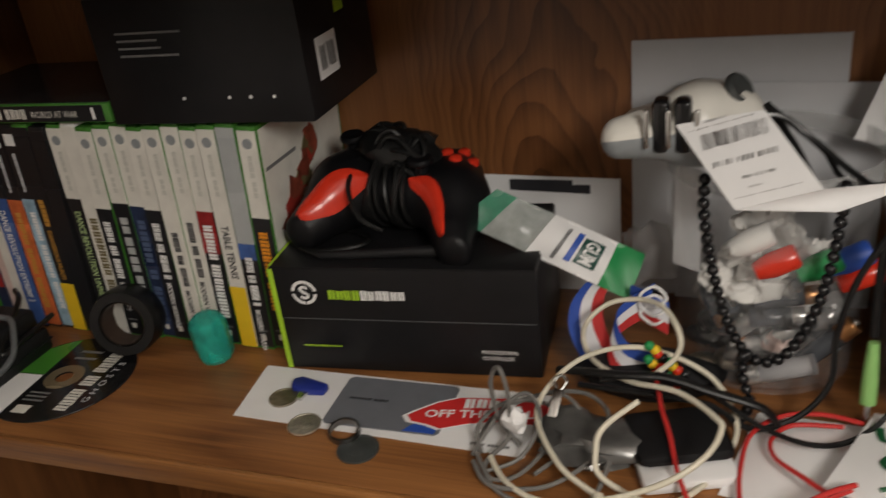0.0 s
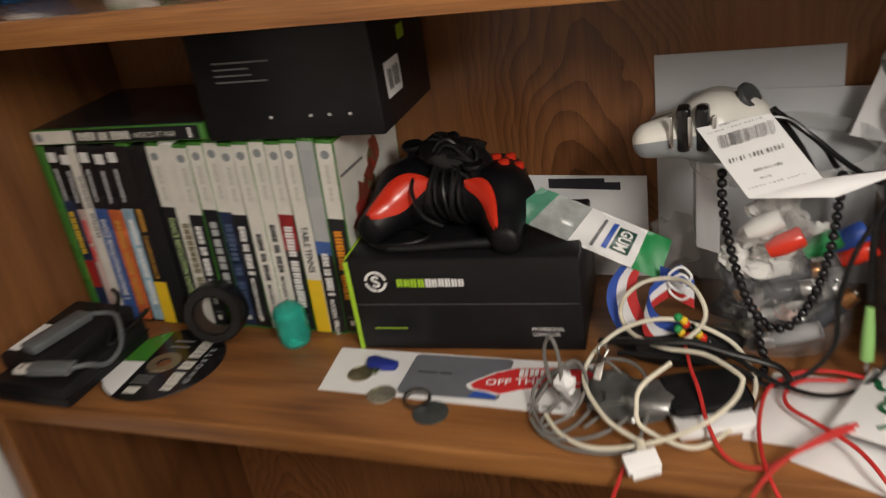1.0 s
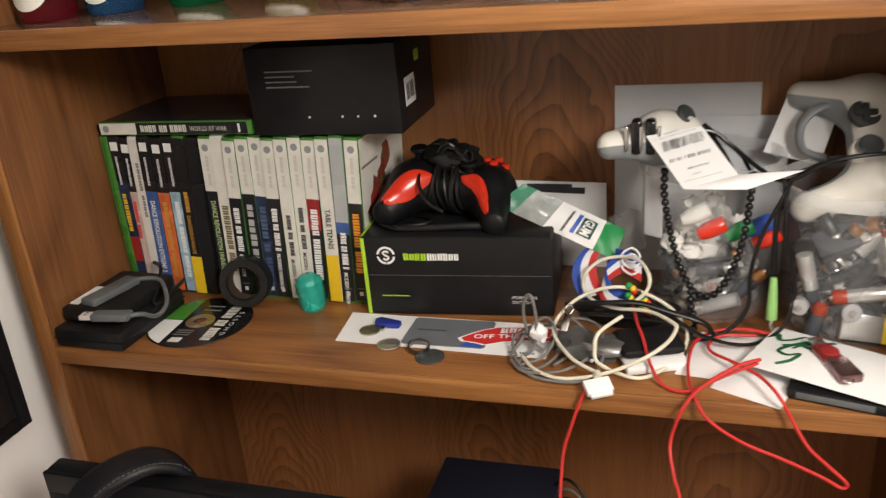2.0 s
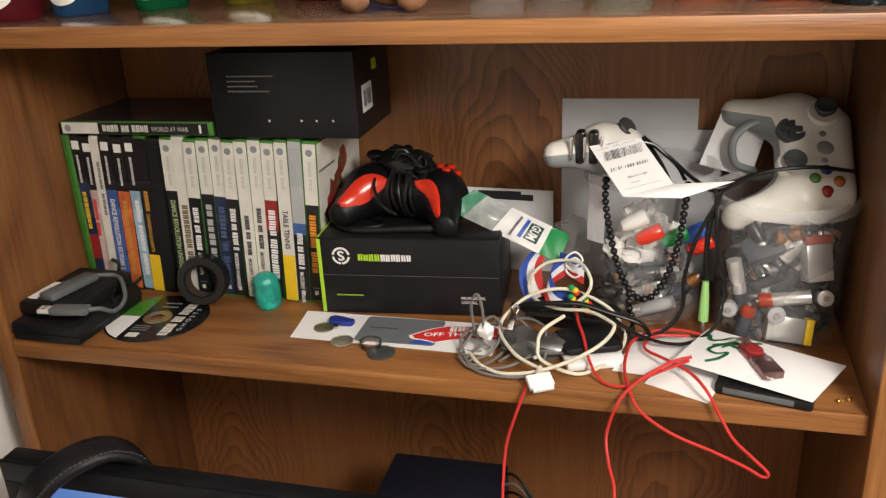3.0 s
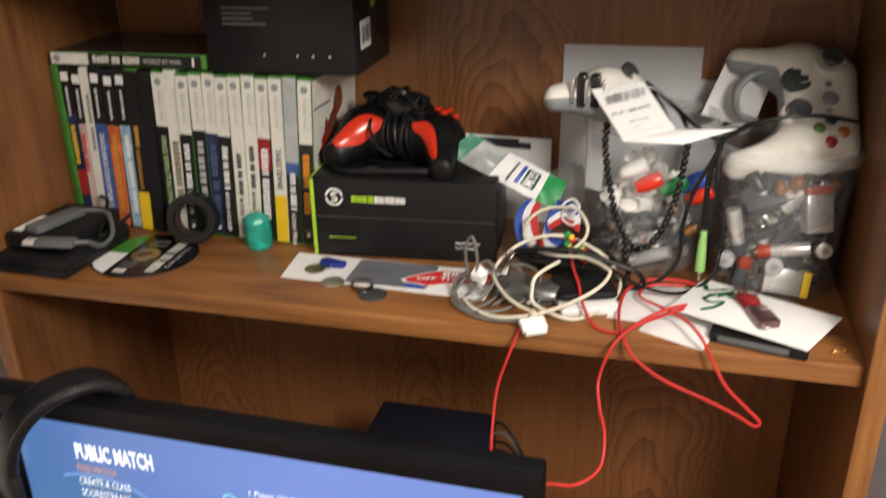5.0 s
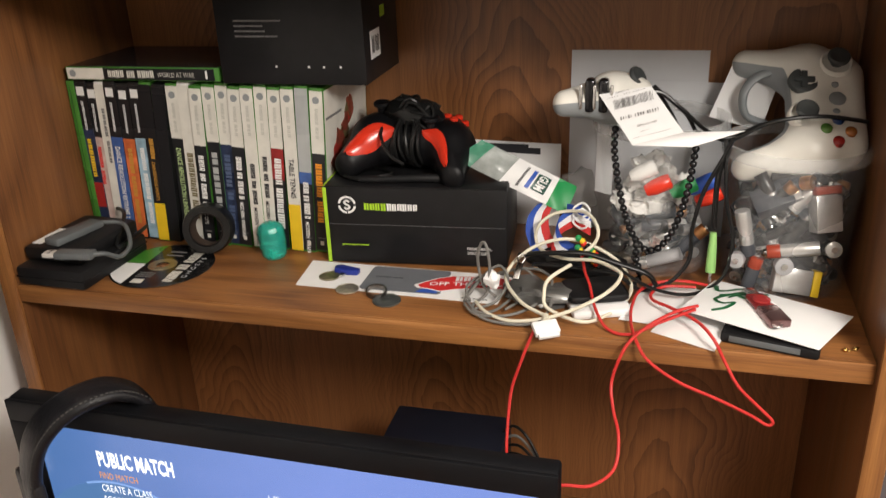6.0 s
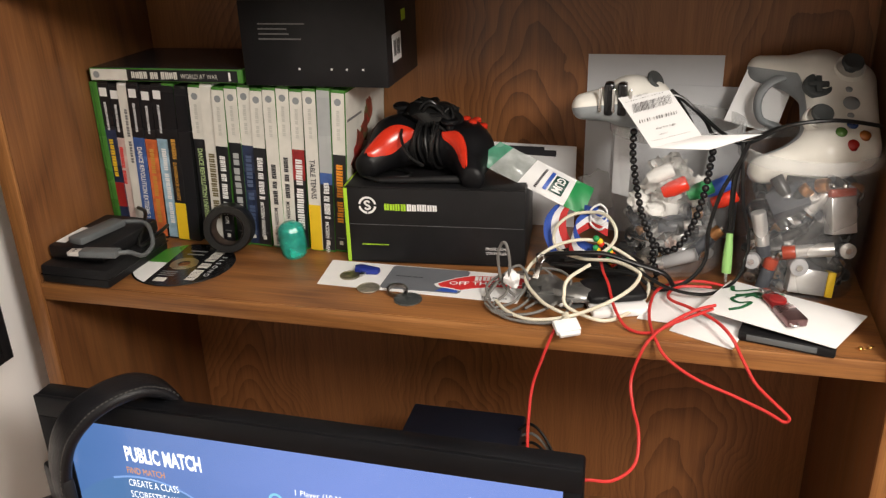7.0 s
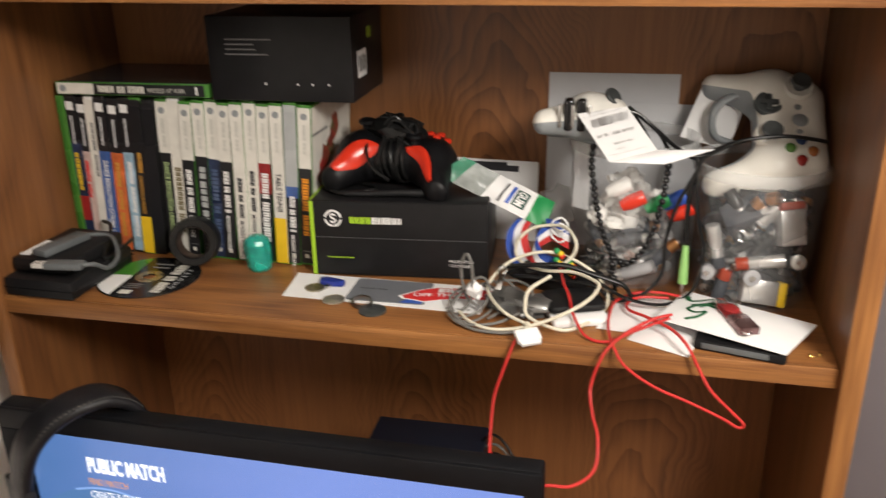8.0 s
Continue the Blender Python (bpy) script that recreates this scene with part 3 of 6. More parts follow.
back_out = thing("game_case", pose(0.0058, 0.139, S + 0.0005, 0, 0.3, 0), "green plastic game case with its spine turned away", "game case", "row of game cases")
part("shell", box_bm(-0.0052, 0, 0, 0.0052, CD, CH - 0.001, 0.0012), GREEN_SHELL, back_out)
part("hinge_groove", box_bm(-0.0012, -0.0004, 0.004, -0.0004, 0.0004, CH - 0.006), plain("green_groove", (0.02, 0.10, 0.012), 0.4), back_out)
RIGHT = Matrix.Rotation(radians(90), 4, "Z") @ FRONT      # print on a face that looks to +x
part("cover_sheet", moved(box_bm(0, 0, 0, CD - 0.008, CH - 0.008, 0.0004), Matrix.Translation((CT / 2, 0.004, 0.004)) @ RIGHT), SLEEVE_WHITE, end_case)
ra = random.Random(8)
for k in range(18):
    u_, v_, r_ = 0.022 + 0.0032 * k + ra.uniform(-0.006, 0.006), 0.092 + 0.0046 * k + ra.uniform(-0.016, 0.014), ra.uniform(0.007, 0.016)
    shape = [(u_ + r_ * ra.uniform(0.35, 1.25) * math.cos(a * 0.5712), v_ + r_ * ra.uniform(0.35, 1.25) * math.sin(a * 0.5712)) for a in range(11)]
    part("cover_art", moved(slab_bm(shape, 0.0, 0.0003 + 0.00005 * k), Matrix.Translation((CT / 2 + 0.0005, 0.004, 0.004)) @ RIGHT), (ART_BROWN, ART_BROWN, ART_RED, OLIVE_INK)[k % 4], end_case)
part("cover_rule", moved(box_bm(0.002, 0.160, 0, 0.05, 0.163, 0.0003), Matrix.Translation((CT / 2 + 0.0005, 0.004, 0.004)) @ RIGHT), GREY_INK, end_case)

# the case that lies on the row
flat = thing("game_case", pose(0.0105, 0.133, S + CH + 0.002, 0, -0.4, 0), "black and white game case lying flat on the row", "game case", "row of game cases")
part("shell", box_bm(0, 0, 0, 0.203, 0.135, 0.0155, 0.0012), GREEN_SHELL, flat)
part("spine_sheet", box_bm(0.052, -0.0006, 0.0012, 0.197, 0.001, 0.0143), SLEEVE_BLACK, flat)
part("spine_band", box_bm(0.002, -0.0006, 0.0012, 0.052, 0.001, 0.0143), SLEEVE_WHITE, flat)
part("cover_sheet", box_bm(0.003, 0.003, 0.0154, 0.200, 0.132, 0.0160), plain("sleeve_dusk", (0.030, 0.030, 0.032), 0.24, var=0.6, scale=30), flat)
part("badge", moved(cyl_bm(0.0042, 0.0042, 0.0003, 20), Matrix.Translation((0.010, -0.0006, 0.0078)) @ FRONT), PAD_GREY, flat)
part("spine_title", bars_bm(0.062, 0.0085, (4, 2, 4), Matrix.Translation((0.058, -0.0010, 0.0035)) @ FRONT, 3), SLEEVE_WHITE, flat)
part("spine_subtitle", letters_bm("WORLD AT WAR", 0.0055, Matrix.Translation((0.124, -0.0010, 0.0045)) @ FRONT, width=0.048), SLEEVE_WHITE, flat)
part("rating_mark", box_bm(0.186, -0.0010, 0.003, 0.1885, -0.0006, 0.0125), WHITE_INK, flat)

# ---- carton on the game cases ----
up = thing("carton", pose(0.219, 0.130, S + CH + 0.0025, 0, 0, 2.0), "black card carton standing on top of the game cases", "box")
part("body", box_bm(0, 0, 0, 0.170, 0.125, 0.094, 0.001), BLACK_CARD, up)
for k in range(4):
    part("print_line", box_bm(0.022, -0.0006, 0.068 - k * 0.0055, 0.022 + (0.055, 0.034, 0.036, 0.050)[k], -0.0002, 0.0695 - k * 0.0055), GREY_INK, up)
for x in (0.066, 0.104, 0.1215, 0.1405):
    part("dot", box_bm(x, -0.0006, 0.0185, x + 0.0022, -0.0002, 0.0207), WHITE_INK, up)
part("sticker", moved(box_bm(0, 0, 0, 0.034, 0.030, 0.0004), Matrix.Translation((0.170, 0.020, 0.024)) @ RIGHT), PAPER, up, "white printed sticker")
part("sticker_print", moved(bars_bm(0.026, 0.018, (3, 4), Matrix.Translation((0.004, 0.006, 0.0006))), Matrix.Translation((0.170, 0.020, 0.024)) @ RIGHT), GREY_INK, up)
part("yellow_mark", moved(box_bm(0, 0, 0, 0.016, 0.012, 0.0004), Matrix.Translation((0.170, 0.060, 0.064)) @ RIGHT), LIME, up)

# ---- controller carton ----
BXW, BXH, BXD = 0.209, 0.0935, 0.118
carton = thing("carton", pose(0.333, 0.118, S + 0.0012, 0, 0, 5.4), "black printed controller carton with a lime-green edge", "box")
part("body", box_bm(0, 0, 0, BXW, BXD, BXH - 0.0015, 0.0012), BLACK_CARD, carton)
part("lid_flap", box_bm(0.002, -0.0004, BXH - 0.0012, BXW - 0.001, BXD - 0.002, BXH, 0.0004), BLACK_CARD, carton)
part("green_edge", box_bm(-0.0008, -0.0008, 0.0, 0.0035, 0.004, BXH - 0.002, 0.0004), LIME, carton, "lime-green printed edge")
part("green_edge", moved(box_bm(0, 0, 0, 0.0035, 0.085, 0.0008), Matrix.Translation((-0.0005, 0.003, BXH - 0.001))), LIME, carton)
part("seam", box_bm(0.002, -0.0006, 0.0475, BXW - 0.002, -0.0001, 0.0479), GREY_PLASTIC, carton)
cx, cz = 0.0270, 0.0715
ring = bmesh.new()
for a0, a1 in ((20, 80), (100, 160), (200, 255), (285, 340)):
    pr = []
    for r, rng in ((0.0106, range(9)), (0.0080, range(8, -1, -1))):
        for k in rng:
            a = radians(a0 - 12 + (a1 - a0 + 24) * k / 8)
            pr.append(ring.verts.new((r * math.cos(a), r * math.sin(a), 0)))
    ring.faces.new(pr)
part("logo_ring", moved(ring, Matrix.Translation((cx, -0.0008, cz)) @ FRONT), WHITE_INK, carton)
esse = [(0.0030, 0.0034), (0.0, 0.0050), (-0.0030, 0.0032), (-0.0012, 0.0006), (0.0016, -0.0008), (0.0030, -0.0032), (0.0, -0.0050), (-0.0032, -0.0034)]
part("logo_curve", moved(tube_bm([(x, z, 0) for x, z in esse], 0.0012, 6, 5, flat=0.15), Matrix.Translation((cx, -0.0009, cz)) @ FRONT), WHITE_INK, carton)
part("lettering_block", bars_bm(0.026, 0.0085, (4,), Matrix.Translation((0.0465, -0.0008, 0.0655)) @ FRONT, 5), LIME, carton)
part("lettering_block", bars_bm(0.036, 0.0085, (6,), Matrix.Translation((0.0730, -0.0008, 0.0655)) @ FRONT, 6), WHITE_INK, carton)
part("small_print", bars_bm(0.032, 0.0016, (12,), Matrix.Translation((0.018, -0.0008, 0.022)) @ FRONT, 7), LIME, carton)
part("lettering", letters_bm("PROFESSIONAL", 0.0034, Matrix.Translation((0.164, -0.0008, 0.0205)) @ FRONT, width=0.028), WHITE_INK, carton)
part("lettering", letters_bm("CONTROLLER", 0.0034, Matrix.Translation((0.164, -0.0008, 0.0150)) @ FRONT, width=0.024), WHITE_INK, carton)


def lump_bm(r, seed, squash=(1, 1, 1), rough=0.25):
    bm = bmesh.new()
    bmesh.ops.create_icosphere(bm, subdivisions=3, radius=1.0)
    for v in bm.verts:
        n = noise.noise(v.co * 1.4 + Vector((seed * 3.1, seed, 0))) + 0.5 * noise.noise(v.co * 3.2 + Vector((seed, 0, 7)))
        v.co = Vector((v.co.x * squash[0], v.co.y * squash[1], v.co.z * squash[2])) * r * (1 + rough * n)
    return bm


# ---- gamepads ----
def round_cone(p, a, b, r0, r1):
    d = [v - w for v, w in zip(b, a)]
    q = [v - w for v, w in zip(p, a)]
    t = np.clip((q[0] * d[0] + q[1] * d[1] + q[2] * d[2]) / (d[0] ** 2 + d[1] ** 2 + d[2] ** 2), 0, 1)
    return np.sqrt(sum((v - t * w) ** 2 for v, w in zip(q, d))) - (r0 + (r1 - r0) * t)


def blend(a, b, k):
    h = np.maximum(k - np.abs(a - b), 0) / k
    return np.minimum(a, b) - h * h * k / 4


def pad_field(x, y, z):
    """Signed distance of a gamepad: rounded body, two shoulders and two drooping grips towards -y."""
    q = [np.abs(x) - 0.042, np.abs(y - 0.013) - 0.018, np.abs(z) - 0.002]
    d = np.sqrt(sum(np.maximum(v, 0) ** 2 for v in q)) + np.minimum(np.maximum(np.maximum(q[0], q[1]), q[2]), 0) - 0.021
    ax = np.abs(x)
    d = blend(d, round_cone((ax, y, z), (0.040, 0.016, 0.0), (0.053, -0.004, -0.001), 0.0255, 0.0250), 0.016)
    return blend(d, round_cone((ax, y, z), (0.052, -0.004, -0.002), (0.068, -0.064, -0.013), 0.0245, 0.0155), 0.020)


def pad_top(x, y):
    zs = np.linspace(0.04, -0.03, 281)
    inside = np.nonzero(pad_field(x + 0 * zs, y + 0 * zs, zs) < 0)[0]
    return float(zs[inside[0]]) if len(inside) else 0.0


def skin_cells(field, lo, hi, step):
    """Vertices and quads of the zero surface of a field, one vertex to each crossed cell."""
    ax = [np.arange(a, b + step, step) for a, b in zip(lo, hi)]
    g = np.meshgrid(*ax, indexing="ij")
    f = field(*g)
    neg = f < 0
    n = neg.shape
    count = sum(neg[i:n[0] - 1 + i, j:n[1] - 1 + j, k:n[2] - 1 + k].astype(int) for i in (0, 1) for j in (0, 1) for k in (0, 1))
    number, verts, faces = {}, [], []
    corners = [(i, j, k) for i in (0, 1) for j in (0, 1) for k in (0, 1)]
    edges = [(a, b) for a in corners for b in corners if a < b and sum(abs(u - v) for u, v in zip(a, b)) == 1]
    for c in zip(*np.nonzero((count > 0) & (count < 8))):
        pts = []
        for a, b in edges:
            ia, ib = tuple(u + v for u, v in zip(c, a)), tuple(u + v for u, v in zip(c, b))
            if neg[ia] != neg[ib]:
                t = f[ia] / (f[ia] - f[ib])
                pts.append([ax[d][ia[d]] * (1 - t) + ax[d][ib[d]] * t for d in range(3)])
        number[c] = len(verts)
        verts.append([sum(p[d] for p in pts) / len(pts) for d in range(3)])
    for d in range(3):
        e, h = (d + 1) % 3, (d + 2) % 3
        near = tuple(slice(0, n[q] - 1) if q == d else slice(1, n[q] - 1) for q in range(3))
        far = tuple(slice(1, n[q]) if q == d else slice(1, n[q] - 1) for q in range(3))
        for c in zip(*np.nonzero(neg[near] != neg[far])):
            c = [c[q] + (q != d) for q in range(3)]
            ring = []
            for de, dh in ((0, 0), (-1, 0), (-1, -1), (0, -1)):
                k = list(c)
                k[e] += de
                k[h] += dh
                ring.append(number[tuple(k)])
            faces.append(ring if neg[tuple(c)] else ring[::-1])
    return verts, faces


PAD_VERTS, PAD_FACES = skin_cells(pad_field, (-0.09, -0.088, -0.036), (0.09, 0.062, 0.036), 0.0032)


def pad_seam(x, y, z):
    """Height over the seam: it follows the drooping grips and rises on their inner sides."""
    inner = max(0.0, 0.053 + 0.26 * max(0.0, -y) - abs(x)) * min(1.0, max(0.0, -y - 0.020) / 0.012)
    return z + 0.004 + 0.16 * max(0.0, -y) - 1.3 * inner


def shortened(y, stub):
    """Grips drawn in towards the body past y = -0.048."""
    return y if y > -0.048 else -0.048 + (y + 0.048) * stub


def pad_shell(upper, swell=1.0, stub=1.0):
    """The upper or lower half of the shell, cut along the seam."""
    level = [pad_seam(*v) * (1 if upper else -1) for v in PAD_VERTS]
    verts, used, faces = [], {}, []

    def vert(a, b=None):
        key_ = (a,) if b is None else (min(a, b), max(a, b))
        if key_ not in used:
            if b is None:
                p = PAD_VERTS[a]
            else:
                t = level[a] / (level[a] - level[b])
                p = [u + (v - u) * t for u, v in zip(PAD_VERTS[a], PAD_VERTS[b])]
            used[key_] = len(verts)
            verts.append((p[0], shortened(p[1], stub), p[2] * swell))
        return used[key_]

    for fc in PAD_FACES:
        loop = []
        for a, b in zip(fc, fc[1:] + fc[:1]):
            if level[a] > 0:
                loop.append(vert(a))
            if (level[a] > 0) != (level[b] > 0):
                loop.append(vert(a, b))
        if len(loop) > 2:
            faces.append(loop)
    me = bpy.data.meshes.new("pad_shell")
    me.from_pydata(verts, [], faces)
    bm = bmesh.new()
    bm.from_mesh(me)
    bpy.data.meshes.remove(me)
    bmesh.ops.recalc_face_normals(bm, faces=bm.faces)
    return bm


STICK = [(0.0, -0.004), (0.0065, -0.004), (0.0065, 0.004), (0.0098, 0.0052), (0.0112, 0.0068), (0.0112, 0.0092), (0.0098, 0.0108), (0.0082, 0.0108), (0.0050, 0.0094), (0.0, 0.0090)]


def gamepad(m, top_mat, low_mat, stick_mat, label, group="", sticks=((-0.042, 0.018), (0.022, -0.013)), d_pad=True):
    g = thing("gamepad", m, label, "gamepad", group)
    part("top_shell", pad_shell(True), top_mat, g)
    part("bottom_shell", pad_shell(False), low_mat, g)
    for x, y in sticks:
        z = pad_top(x, y)
        part("stick_well", moved(lathe_bm([(0.0172, -0.005), (0.0165, 0.0012), (0.0150, 0.0030), (0.0138, 0.0026), (0.0128, 0.0005), (0.0, 0.0002)], 36), pose(x, y, z)), top_mat, g)
        part("stick", moved(lathe_bm(STICK, 32), pose(x, y, z + 0.002)), stick_mat, g)
    if d_pad:
        x, y = -0.022, -0.013
        z = pad_top(x, y)
        part("d_pad_disc", moved(lathe_bm([(0.0158, -0.004), (0.0150, 0.0012), (0.0132, 0.0020), (0.0060, 0.0006), (0.0, 0.0004)], 36), pose(x, y, z)), stick_mat, g)
        part("d_pad", moved(merge_bm(box_bm(-0.0105, -0.0032, 0, 0.0105, 0.0032, 0.0042, 0.001), box_bm(-0.0032, -0.0105, 0, 0.0032, 0.0105, 0.0043, 0.001)), pose(x, y, z)), stick_mat, g)
        zc = pad_top(0, 0.019)
        part("guide_button", moved(lathe_bm([(0.0086, -0.003), (0.0084, 0.0008), (0.0062, 0.0020), (0.0, 0.0026)], 28), pose(0, 0.019, zc)), PAD_GREY, g)
        for x in (-0.017, 0.017):
            part("small_button", moved(lathe_bm([(0.0036, -0.003), (0.0036, 0.0006), (0.0024, 0.0013), (0.0, 0.0014)], 18) , pose(x, 0.017, pad_top(x, 0.017))), PAD_GREY, g)
    return g


def pad_buttons(g, mats):
    for (dx, dy), bm_mat in zip(((0, -0.0120), (0.0120, 0), (-0.0120, 0), (0, 0.0120)), mats):
        x, y = 0.043 + dx, 0.017 + dy
        part("button", moved(lathe_bm([(0.0, -0.004), (0.0058, -0.004), (0.0057, 0.0018), (0.0042, 0.0034), (0.0, 0.0040)], 22), pose(x, y, pad_top(x, y))), bm_mat, g)


def axes(origin, zdir, ydir):
    """A pose from its origin, its z axis and roughly its y axis."""
    z = Vector(zdir).normalized()
    x = Vector(ydir).cross(z).normalized()
    y = z.cross(x)
    return Matrix.Translation(origin) @ Matrix((x, y, z)).transposed().to_4x4()


BTN_GREEN = plain("green_button", (0.07, 0.16, 0.03), 0.25)
BTN_RED = plain("red_button", (0.30, 0.02, 0.015), 0.25)
BTN_BLUE = plain("blue_button", (0.01, 0.03, 0.12), 0.25)
BTN_AMBER = plain("amber_button", (0.30, 0.10, 0.02), 0.25)

A_POSE = axes((0.648, 0.216, 1.3800), (0.06, 0.26, 0.95), (1.0, 0.02, -0.02)) @ Matrix.Diagonal((0.86, 0.78, 0.90, 1))
white_a = gamepad(A_POSE, PAD_WHITE, PAD_GREY, STICK_GREY, "white gamepad with grey underside lying on the clear tub", "white gamepads", (), False)
part("stick", moved(lathe_bm(STICK, 32), A_POSE.inverted() @ axes((0.666, 0.182, 1.4075), (0.72, -0.38, 0.58), (0, 1, 0))), STICK_GREY, white_a)
white_b = gamepad(axes((0.846, 0.1986, 1.3762), (0.087, -0.635, 0.766), (0.995, 0.073, -0.052)) @ Matrix.Scale(0.965, 4), PAD_WHITE, PAD_GREY, STICK_GREY, "white gamepad standing on one grip in the tub of batteries", "white gamepads")
pad_buttons(white_b, (BTN_GREEN, BTN_RED, BTN_BLUE, BTN_AMBER))
solid("headset_hoop", tube_bm([(0.806, 0.235, 1.352), (0.785, 0.228, 1.362), (0.780, 0.224, 1.385), (0.790, 0.226, 1.402), (0.812, 0.234, 1.408), (0.828, 0.240, 1.395)], 0.0066, 12, flat=0.6), PAD_GREY, "grey plastic hoop between the gamepad's grips", "hoop")

# breakaway plug on the first white pad
plug = thing("cable_plug", pose(0.630, 0.152, 1.380) @ Matrix.Scale(1.15, 4), "black cable plug with shiny metal clips on a gamepad", "plug")
for x in (-0.008, 0.004):
    part("plug_body", box_bm(x, -0.006, 0.0, x + 0.009, 0.010, 0.030, 0.003), BLACK_GLOSS, plug)
for x in (-0.0125, -0.0005, 0.0145):
    part("clip", box_bm(x, -0.008, 0.004, x + 0.003, -0.005, 0.026, 0.001), STEEL, plug)

def inlay_bm(points, widths):
    """A raised inlay that follows the pad's upper surface along a line of x, y, w wide."""
    path = smooth_path([(x, y, w) for (x, y), w in zip(points, widths)], 6)
    bm = bmesh.new()
    rows = []
    n = len(path)
    for i, p in enumerate(path):
        a, b = path[max(i - 1, 0)], path[min(i + 1, n - 1)]
        side = Vector((-(b - a).y, (b - a).x, 0)).normalized()
        t = i / (n - 1)
        w = p.z * max(0.05, 1 - abs(2 * t - 1) ** 4) ** 0.5
        row_ = []
        for k in range(9):
            s_ = k / 4 - 1
            q = Vector((p.x, p.y, 0)) + side * w * s_
            row_.append(bm.verts.new((q.x, shortened(q.y, 0.55), 1.10 * pad_top(q.x, q.y) + 0.0034 * max(0.0, 1 - s_ * s_) ** 0.5 + 0.0004)))
        rows.append(row_)
    for a, c in zip(rows, rows[1:]):
        for k in range(8):
            bm.faces.new((a[k], a[k + 1], c[k + 1], c[k]))
    bmesh.ops.recalc_face_normals(bm, faces=bm.faces)
    return bm


# ---- black and red gamepad with its cable wound round it ----
red_pad = thing("gamepad", axes((0.4188, 0.1960, 1.3260), (0.045, -0.10, 0.995), (0.045, 0.995, 0.10)) @ Matrix.Scale(0.93, 4), "black gamepad with red grips, its cable wound round it", "gamepad")
part("top_shell", pad_shell(True, 1.10, 0.55), PAD_BLACK, red_pad)
part("bottom_shell", pad_shell(False, 1.10, 0.55), PAD_BLACK, red_pad)
part("grip_inlay", inlay_bm([(-0.018, -0.018), (-0.036, -0.024), (-0.055, -0.042), (-0.0670, -0.070)], (0.005, 0.0085, 0.0110, 0.0090)), RED_PLASTIC, red_pad, "glossy red grip inlay")
part("grip_inlay", inlay_bm([(0.018, -0.017), (0.036, -0.023), (0.051, -0.040), (0.061, -0.070)], (0.004, 0.0062, 0.0056, 0.0036)), RED_PLASTIC, red_pad, "glossy red grip inlay")
for dx, dy in ((0, -0.0105), (0.0110, 0), (-0.0110, 0), (0, 0.0105)):
    x, y = 0.051 + dx, 0.018 + dy
    part("button", moved(lathe_bm([(0.0, -0.002), (0.0054, -0.002), (0.0054, 0.0020), (0.0038, 0.0034), (0.0, 0.0036)], 18), pose(x, y, pad_top(x, y) * 1.10)), RED_PLASTIC, red_pad)
for x, y in ((-0.046, 0.016), (0.026, -0.008)):
    part("stick", moved(lathe_bm(STICK, 28), pose(x, y, pad_top(x, y) * 1.10 + 0.002)), PAD_BLACK, red_pad)
rc = random.Random(4)
for k in range(10):
    x = -0.019 + 0.0042 * k + rc.uniform(-0.0015, 0.0015)
    pts = []
    for j in range(14):
        a = 2 * math.pi * j / 14
        pts.append((x + 0.005 * math.sin(a + k) + rc.uniform(-0.001, 0.001), 0.010 + 0.040 * math.cos(a), 0.002 + (0.029 + 0.0025 * (k % 3)) * math.sin(a)))
    part("wound_cable", tube_bm(pts, 0.0022, 8, 4, closed=True), RUBBER, red_pad)
part("wound_cable", tube_bm([(-0.026, 0.020, 0.034), (-0.034, -0.004, 0.028), (-0.030, -0.034, 0.020), (-0.014, -0.052, 0.004), (0.004, -0.050, -0.008)], 0.0020, 8), RUBBER, red_pad)
for k in range(16):
    cx_, cy_, turn_ = rc.uniform(-0.020, 0.014), rc.uniform(0.000, 0.026), rc.uniform(0, 3.1)
    lean_, rise_ = rc.uniform(-0.5, 0.5), 0.030 + 0.0016 * k
    rr_ = (0.034 - 0.0012 * k) * rc.uniform(0.85, 1.1)
    pts = []
    for j in range(10):
        a = 2 * math.pi * j / 10
        lx, ly = rr_ * math.cos(a), 0.55 * rr_ * math.sin(a)
        pts.append((cx_ + lx * math.cos(turn_) - ly * math.sin(turn_), cy_ + 0.6 * (lx * math.sin(turn_) + ly * math.cos(turn_)), rise_ + lean_ * 0.3 * lx - 0.012 * (abs(lx) / rr_) ** 2 + rc.uniform(-0.0015, 0.0015)))
    part("wound_cable", tube_bm(pts, 0.0023, 8, 4, closed=True), RUBBER, red_pad)
part("wound_cable_core", moved(lump_bm(0.026, 12, (1.45, 0.95, 0.62), 0.35), pose(-0.004, 0.014, 0.034)), RUBBER, red_pad)
B0 = S + 0.0012 + BXH + 0.0002
solid("gamepad_cable", tube_bm([(0.330, 0.190, B0 + 0.012), (0.338, 0.160, B0 + 0.003), (0.360, 0.142, B0 + 0.003), (0.390, 0.150, B0 + 0.003), (0.400, 0.165, B0 + 0.003), (0.375, 0.180, B0 + 0.003), (0.345, 0.170, B0 + 0.003), (0.350, 0.145, B0 + 0.004), (0.372, 0.134, B0 + 0.003)], 0.0022, 8), RUBBER, "black gamepad cable lying in a loop on the carton", "cable")
solid("inline_plug", tube_bm([(0.372, 0.134, B0 + 0.004), (0.40, 0.136, B0 + 0.005), (0.44, 0.143, B0 + 0.006), (0.47, 0.15, B0 + 0.005)], 0.0045, 10, radii=(0.0030, 0.0052)), BLACK, "black inline cable connector lying on the carton", "plug")

